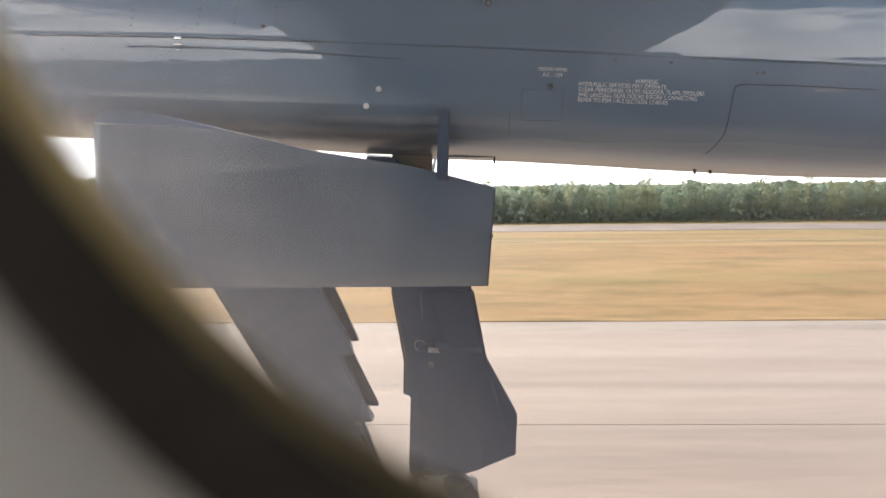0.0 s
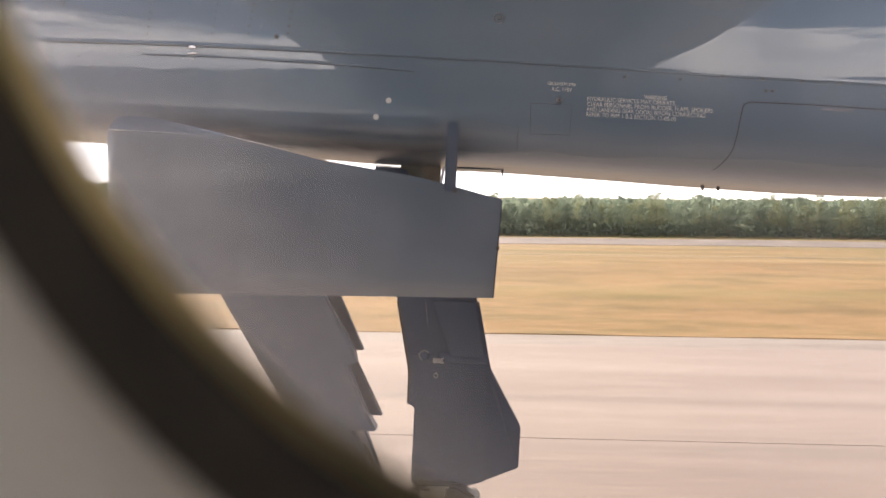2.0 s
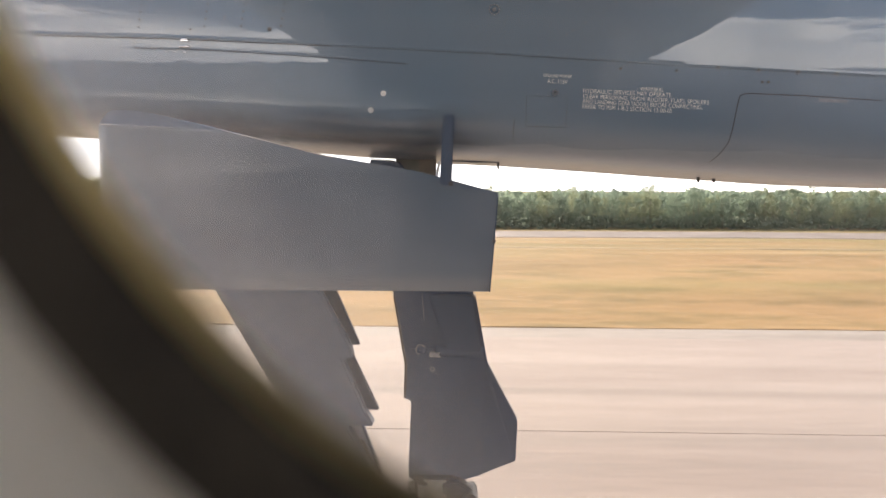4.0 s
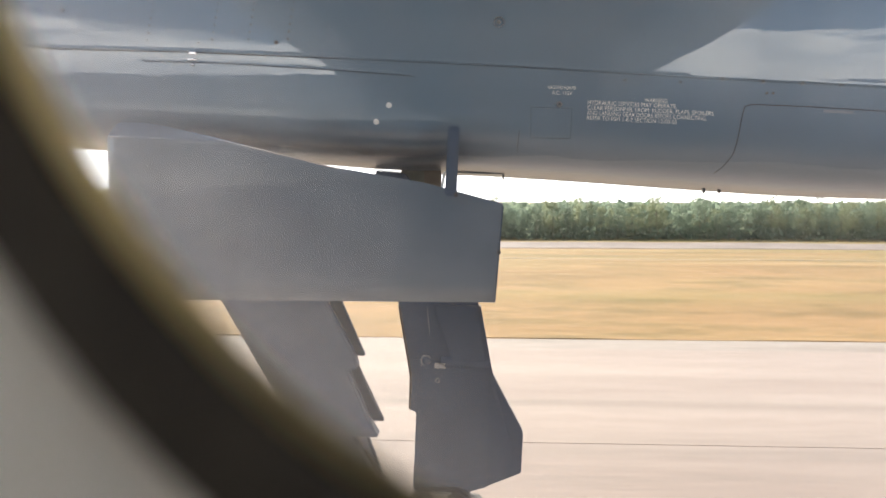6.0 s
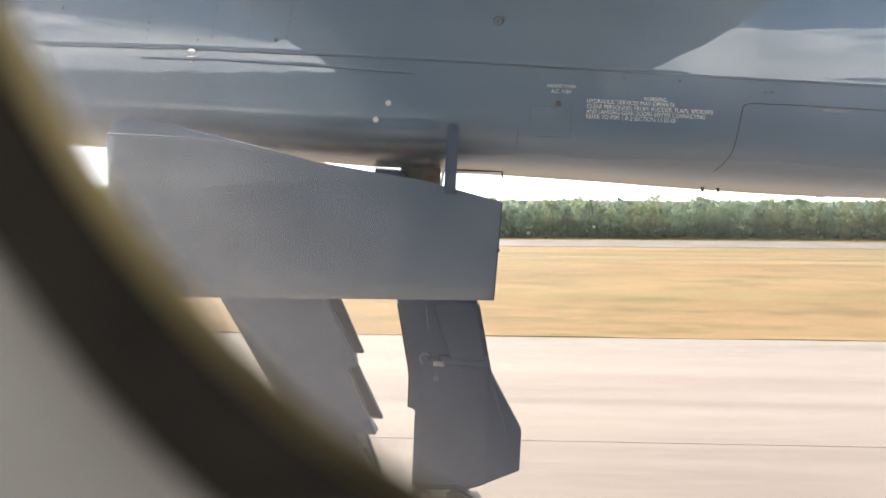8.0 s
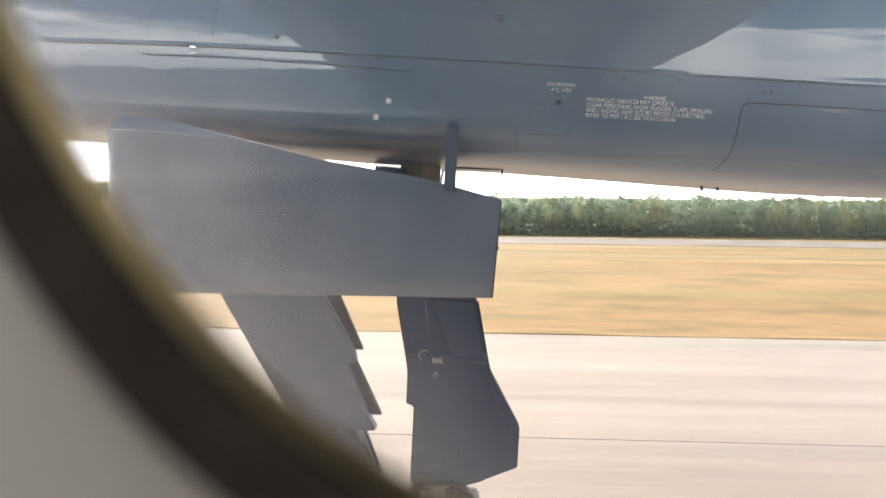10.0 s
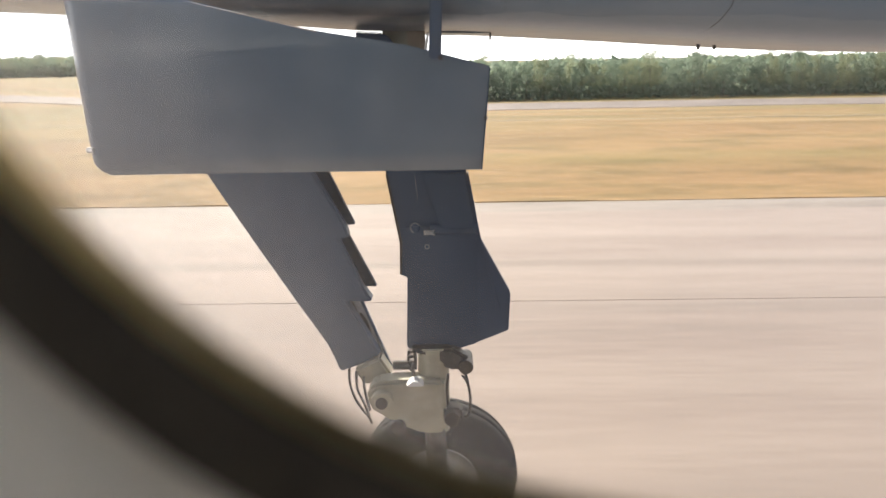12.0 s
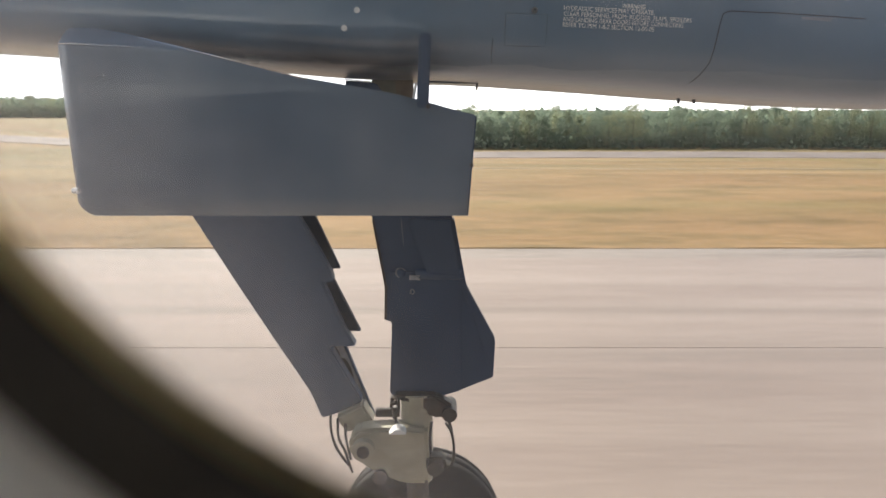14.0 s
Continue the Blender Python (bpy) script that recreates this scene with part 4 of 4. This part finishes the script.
for k in range(16):
    x = -1.08 + 0.60 * k / 15
    z = lerp_list(x, DOOR_TOP)
    curl = max(0.0, z - (2.412 - 0.045 * (x + 1.3)))
    bead.append((x, 2.299 + 0.01 * max(0.0, (z - 2.22) / 0.24) ** 2 + 1.15 * curl * curl / (curl + 0.012), z - 0.002))
on_door("edge_glint", tube(bead, 0.0022, 8), CHROME, "bright tube added as a glint along the top edge")
on_door("access_slot", box(-1.235, -1.19, 2.292, 2.30, 2.308, 2.313), DULL)

# ---- main landing gear ----
gear = thing("main_landing_gear", "grey faired main landing gear leg standing on its wheel", "landing gear", (-0.106, 2.75, GROUND))
gear_inv = Matrix.Translation((0.106, -2.75, -GROUND))


def on_gear(name, bm, material, label="", smooth=False, parent=None):
    bm.transform(gear_inv)
    return part(name, bm, material, parent or gear, label, smooth)


yoke = [(-1.294, 2.1), (-1.088, 1.735), (-0.918, 1.43), (-0.753, 1.141), (-0.678, 1.015), (-0.621, 0.916), (-0.593, 0.845), (-0.570, 0.775), (-0.50, 0.80), (-0.375, 0.862),
        (-0.52, 1.135), (-0.398, 1.135), (-0.442, 1.215), (-0.535, 1.440), (-0.488, 1.444), (-0.504, 1.508), (-0.624, 1.735), (-0.806, 2.1)]
on_gear("drag_strut_fairing", slab(yoke, 2.69, 0.07, 0.008), FAIRING, "tapering grey fairing of the drag strut")
on_gear("fairing_fin", slab([(-0.66, 1.79), (-0.59, 1.79), (-0.464, 1.493), (-0.53, 1.493)], 2.735, 0.03, 0.003), FIN, "dark serrated edge plate")
on_gear("fairing_fin", slab([(-0.57, 1.46), (-0.503, 1.46), (-0.380, 1.193), (-0.46, 1.197)], 2.735, 0.03, 0.003), FIN, "dark serrated edge plate")
on_gear("strut_web", slab([(-0.535, 1.15), (-0.462, 1.135), (-0.335, 0.775), (-0.39, 0.765), (-0.45, 0.86)], 2.755, 0.03, 0.003), RIVET, "pale grey perforated web plate")
on_gear("strut_rail", rod((-0.466, 2.752, 1.14), (-0.330, 2.752, 0.77), 0.007, None, 12), FAIRING, smooth=True)
# dark ovals laid on the plate imitate the shade in its holes
for x, z, w, h in ((-0.500, 1.070, 0.016, 0.050), (-0.449, 0.992, 0.018, 0.066), (-0.404, 0.880, 0.012, 0.048)):
    oval = []
    for k in range(20):
        u, v = w * math.cos(k * 0.31416), h * math.sin(k * 0.31416)
        oval.append((x + 0.946 * u - 0.323 * v, z + 0.323 * u + 0.946 * v))
    on_gear("hole_disc", slab(oval, 2.7515, 0.006, 0), GREASE, "dark disc painted as a shaded lightening hole")
bm = slab([(-0.50, 0.80), (-0.375, 0.862), (-0.318, 0.765), (-0.40, 0.735), (-0.455, 0.715)], 2.66, 0.09, 0.012)
on_gear("strut_end", bm, PRIMER, "cream primed strut end fitting")

leg = [(-0.357, 2.1), (-0.3, 1.742), (-0.27, 1.55), (-0.251, 1.436), (-0.257, 1.286), (-0.226, 1.275), (-0.233, 1.10), (-0.241, 0.936), (-0.218, 0.914), (-0.023, 0.914), (0.085, 0.948),
       (0.085, 1.30), (0.085, 1.46), (0.04, 1.741), (-0.02, 2.1)]
on_gear("leg_fairing", slab(leg, 2.63, 0.10, 0.005), LEGPAINT, "grey angular fairing plate on the leg")
flare = [(0.070, 0.945), (0.231, 0.992), (0.238, 1.176), (0.165, 1.318), (0.103, 1.440), (0.048, 1.741), (0.042, 1.741), (0.070, 1.46), (0.070, 1.2)]
on_gear("flared_edge", slab(flare, 2.632, 0.05, 0.004, lambda x, z: 0.30 * max(0, x - 0.09)), LEGPAINT)
on_gear("edge_flange", slab([(-0.302, 1.74), (-0.293, 1.74), (-0.243, 1.436), (-0.249, 1.29), (-0.258, 1.29), (-0.253, 1.436)], 2.622, 0.03, 0.002), GREASE, "brown stained edge flange")
on_gear("hinge_cover", slab([(-0.146, 1.474), (-0.146, 1.498), (-0.118, 1.494), (-0.096, 1.497), (-0.108, 1.486), (-0.096, 1.472), (-0.12, 1.476)], 2.606, 0.022, 0.003), RIVET, "worn pale hinge cover")
on_gear("hinge_arm", box(-0.235, -0.12, 2.616, 2.635, 1.445, 1.52, 0.01), LEGPAINT)
on_gear("hinge_tube", rod((-0.120, 2.640, 1.497), (0.084, 2.642, 1.492), 0.026, None, 20), LEGPAINT, "dark hinge tube across the fairing", True)
bm = bmesh.new()
bmesh.ops.create_uvsphere(bm, u_segments=20, v_segments=12, radius=0.021, matrix=Matrix.Translation((-0.182, 2.616, 1.507)) @ Matrix.Diagonal((1, 0.5, 1, 1)))
on_gear("hinge_knob", bm, LEGPAINT, "domed dark hinge knob", True)
on_gear("knob_ring", tube([(-0.182 + 0.021 * math.cos(k * 0.4488), 2.612, 1.507 + 0.021 * math.sin(k * 0.4488)) for k in range(1, 11)], 0.0032), DULL, "pale ring on the knob", True)
on_gear("upper_facet", slab([(-0.155, 1.742), (0.032, 1.742), (0.074, 1.505), (-0.07, 1.505)], 2.627, 0.09, 0.004, lambda x, z: -0.14 * (x + 0.155)), LEGPAINT)
on_gear("inspection_ring", tube([(-0.134 + 0.009 * math.cos(k * 0.5236), 2.627, 1.417 + 0.010 * math.sin(k * 0.5236)) for k in range(13)], 0.0024), DULL, smooth=True)
on_gear("scratch", slab([(-0.1800, 1.735), (-0.1775, 1.735), (-0.1670, 1.625), (-0.1690, 1.625)], 2.6265, 0.005, 0), DULL, "pale scratch in the paint")

bm = rod((-0.120, 2.645, 0.50), (-0.120, 2.645, 0.94), 0.073, None, 32)
on_gear("shock_strut", bm, PRIMER, "cream primed shock strut housing", True).modifiers.new("edges", "EDGE_SPLIT").split_angle = radians(40)
lug = [(-0.19, 0.811), (-0.30, 0.806), (-0.377, 0.799), (-0.415, 0.765), (-0.425, 0.72), (-0.412, 0.675), (-0.36, 0.625), (-0.299, 0.585), (-0.18, 0.53), (-0.07, 0.53), (-0.06, 0.64), (-0.07, 0.80)]
on_gear("forward_lug", slab(lug, 2.535, 0.10, 0.014), PRIMER, "cream primed forward lug")
boss = on_gear("pivot_boss", rod((-0.353, 2.50, 0.718), (-0.353, 2.66, 0.718), 0.050, None, 28), PRIMER)
on_gear("pivot_bolt", rod((-0.353, 2.49, 0.718), (-0.353, 2.52, 0.718), 0.028, None, 18), GREASE, "dark greasy bolt", parent=boss).matrix_parent_inverse = Matrix.Identity(4)
on_gear("lug_bolt", rod((-0.285, 2.515, 0.578), (-0.285, 2.55, 0.578), 0.035, None, 18), GREASE)
on_gear("lug_flange", slab([(-0.24, 0.80), (-0.16, 0.80), (-0.18, 0.822), (-0.21, 0.822)], 2.50, 0.06, 0.003), STENCIL)
on_gear("cross_pin", rod((-0.31, 2.66, 0.825), (-0.20, 2.66, 0.825), 0.022, None, 14), GREASE)
bm = slab([(-0.225, 0.945), (-0.03, 0.945), (0.045, 0.898), (0.06, 0.87), (0.042, 0.812), (0.01, 0.838), (-0.05, 0.835), (-0.09, 0.875), (-0.20, 0.925)], 2.58, 0.07, 0.012)
on_gear("torque_bracket", bm, GREASE, "dark greasy torque link bracket")
on_gear("bracket_clamp", rod((0.03, 2.56, 0.862), (0.03, 2.68, 0.862), 0.034, None, 16), GREASE)
on_gear("brake_manifold", box(-0.075, 0.012, 2.52, 2.60, 0.60, 0.672, 0.014), GREASE)
on_gear("brake_manifold", rod((-0.035, 2.50, 0.63), (-0.035, 2.56, 0.63), 0.036, None, 16), GREASE)
for k, pts in enumerate((((0.012, 2.58, 0.815), (0.038, 2.57, 0.775), (0.050, 2.56, 0.70), (0.042, 2.55, 0.63), (0.02, 2.56, 0.61)),
                         ((0.025, 2.60, 0.82), (0.034, 2.60, 0.79), (0.040, 2.60, 0.765)),
                         ((-0.05, 2.56, 0.83), (-0.058, 2.56, 0.75), (-0.054, 2.56, 0.67)),
                         ((-0.525, 2.68, 0.80), (-0.522, 2.66, 0.73), (-0.49, 2.62, 0.66), (-0.43, 2.58, 0.60)),
                         ((-0.49, 2.67, 0.79), (-0.485, 2.64, 0.71), (-0.45, 2.60, 0.66), (-0.415, 2.57, 0.57)),
                         ((-0.455, 2.66, 0.765), (-0.45, 2.64, 0.70), (-0.42, 2.58, 0.63)),
                         ((-0.222, 2.60, 0.94), (-0.232, 2.59, 0.895), (-0.216, 2.59, 0.85), (-0.21, 2.59, 0.80)),
                         ((-0.205, 2.60, 0.935), (-0.20, 2.58, 0.88), (-0.222, 2.58, 0.84)))):
    on_gear("hydraulic_hose", tube(pts, 0.0065 if k < 6 else 0.008), HOSE, smooth=True)
for z in (0.935, 0.91, 0.885):
    on_gear("hose_clip", box(-0.236, -0.208, 2.575, 2.60, z - 0.008, z + 0.004, 0.003), GREASE)

TYRE = [(0.19, -0.085), (0.25, -0.105), (0.32, -0.112), (0.365, -0.098), (0.388, -0.070), (0.395, -0.035), (0.391, -0.033), (0.391, -0.027), (0.395, -0.025), (0.395, 0.025), (0.391, 0.027), (0.391, 0.033),
        (0.395, 0.035), (0.388, 0.070), (0.365, 0.098), (0.32, 0.112), (0.25, 0.105), (0.19, 0.085)]
DISC = [(0.0, -0.03), (0.06, -0.045), (0.065, -0.06), (0.09, -0.06), (0.10, -0.03), (0.16, -0.04), (0.185, -0.085), (0.195, -0.09), (0.195, 0.09), (0.15, 0.06), (0.0, 0.06)]
for y in (2.74,):
    w = part("wheel", lathe(DISC), RIM, gear, "alloy wheel", True)
    w.location = (0, y - 2.75, 0.395)
    part("tyre", lathe(TYRE, 64), RUBBER, w, "worn black rubber tyre", True)
on_gear("axle", rod((-0.106, 2.62, 0.175), (-0.106, 2.90, 0.175), 0.045), GREASE)
on_gear("strut_foot", rod((-0.12, 2.60, 0.56), (-0.108, 2.60, 0.17), 0.05), GREASE)

# ---- wing overhead ----
wing = thing("wing", "grey high wing above the nacelle", "wing", (0, 0, 3.5))


def wing_skin():
    bm = bmesh.new()
    prof = [(-1.25, 0.02), (-1.15, -0.10), (-0.7, -0.18), (0.1, -0.18), (0.9, -0.10), (1.52, -0.03), (1.52, 0.03), (0.5, 0.17), (-0.4, 0.24), (-1.0, 0.16)]
    rows = [[bm.verts.new((x * k, y, z * k + dz)) for x, z in prof] for y, k, dz in ((-14.5, 0.6, 0.25), (-1.2, 1.0, 0.0), (2.8, 1.0, 0.0), (12.0, 0.6, 0.25))]
    for a, b in zip(rows, rows[1:]):
        for k in range(len(prof)):
            bm.faces.new((a[k], a[(k + 1) % len(prof)], b[(k + 1) % len(prof)], b[k]))
    bm.faces.new(rows[0])
    bm.faces.new(rows[-1])
    return bm


part("wing_panel", wing_skin(), WINGPAINT, wing)

# ---- fuselage and cabin ----
FY, FZ, FR = -1.175, 2.10, 1.345
WX, WZ, WA, WB, WN = 0.0481, 2.3189, 0.1299, 0.1811, 2.45
fuselage = thing("fuselage", "blue-grey painted aircraft fuselage with a row of windows", "fuselage", (0, FY, FZ))
hull_inv = Matrix.Translation((0, -FY, -FZ))


def hull(radius, x0, x1, step, material, name, hole, wide):
    """A tube round the cabin with window openings on both sides."""
    bm = bmesh.new()
    xs = []
    x = WX
    pitch = 0.80
    cuts = []
    k0, k1 = int((x0 - WX) / pitch), int((x1 - WX) / pitch)
    for k in range(k0, k1 + 1):
        cuts += [WX + k * pitch - wide, WX + k * pitch - hole[0], WX + k * pitch + hole[0], WX + k * pitch + wide]
    xs = sorted([x0] + [c for c in cuts if x0 < c < x1] + [x1])
    za, zb = WZ - hole[1] - FZ, WZ + hole[1] - FZ
    ta, tb = math.asin(za / radius), math.asin(zb / radius)
    # unseen far openings, raised and oversized to let more light onto the reveal
    fa, fb = math.asin((WZ + 0.21 - FZ) / radius), math.asin((WZ + 0.67 - FZ) / radius)
    angs = list(np.linspace(ta, tb, 5)) + list(np.linspace(tb, math.pi - fb, 26))[1:-1] + list(np.linspace(math.pi - fb, math.pi - fa, 7)) + list(np.linspace(math.pi - fa, 2 * math.pi + ta, 34))[1:-1]
    n = len(angs)
    rings = [[bm.verts.new((x, FY + radius * math.cos(a), FZ + radius * math.sin(a))) for a in angs] for x in xs]
    for i in range(len(xs) - 1):
        far = lambda a: math.pi - fb < a < math.pi - fa
        ours = abs((xs[i] + xs[i + 1]) / 2 - WX) < 0.05
        window = any(abs((xs[i] + xs[i + 1]) / 2 - (WX + k * pitch)) < wide for k in range(k0, k1 + 1))
        for k in range(n):
            k2 = (k + 1) % n
            am = (angs[k] + (angs[k2] if k2 else angs[0] + 2 * math.pi)) / 2
            if (ours and ta < am < tb) or (window and far(am)):
                continue
            bm.faces.new((rings[i][k], rings[i][k2], rings[i + 1][k2], rings[i + 1][k]))
    bm.faces.new(rings[0])
    bm.faces.new(rings[-1])
    bm.transform(hull_inv)
    return part(name, bm, material, fuselage, smooth=False)


hull(FR, -7.0, 8.0, 0.5, HULL, "hull_skin", (0.17, 0.22), 0.31)
hull(FR - 0.10, -2.8, 2.8, 0.5, CABIN, "cabin_lining", (0.20, 0.26), 0.31)
part("cabin_floor", box(-2.7, 2.7, -1.0, 1.0, -0.82, -0.78), SHOULDER, fuselage)


def ring(scale, y, n=96):
    pts = []
    for k in range(n):
        a = 2 * math.pi * k / n
        c, s = math.cos(a), math.sin(a)
        x = WX + WA * scale * math.copysign(abs(c) ** (2 / WN), c)
        z = WZ + WB * scale * math.copysign(abs(s) ** (2 / WN), s)
        yy = y if y is not None else FY + math.sqrt(max(0.01, (FR - 0.10) ** 2 - (z - FZ) ** 2)) - 0.004
        pts.append((x - WX, yy - 0.14, z - WZ))
    return pts


cabin_window = thing("cabin_window", "oval cabin window with dark seal and cream reveal", "window", (WX, 0.14, WZ))


def loft(name, rings, material, label=""):
    bm = bmesh.new()
    rows = [[bm.verts.new(p) for p in r] for r in rings]
    for a, b in zip(rows, rows[1:]):
        for k in range(len(a)):
            k2 = (k + 1) % len(a)
            bm.faces.new((a[k], a[k2], b[k2], b[k]))
    return part(name, bm, material, cabin_window, label, True)


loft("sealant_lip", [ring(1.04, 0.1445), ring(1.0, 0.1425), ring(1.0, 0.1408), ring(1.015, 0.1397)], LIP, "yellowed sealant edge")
loft("window_seal", [ring(1.14, 0.165), ring(1.04, 0.1445), ring(1.0145, 0.1399), ring(1.026, 0.1385), ring(1.06, 0.138), ring(1.082, 0.137)], SEAL, "blackened rubber seal")
loft("window_reveal", [ring(1.081, 0.1372), ring(1.09, 0.134), ring(1.12, 0.122), ring(1.18, 0.105), ring(1.27, 0.09), ring(1.40, None), ring(1.75, None)], CABIN, "cream moulded plastic reveal")
pane = part("outer_pane", lathe([(0.0, 0.02), (0.5, 0.02), (0.5, 0.024), (0.0, 0.024)], 64), PANE, cabin_window, "clear acrylic pane")
pane.scale = (0.30, 1, 0.41)
pane.visible_shadow = False
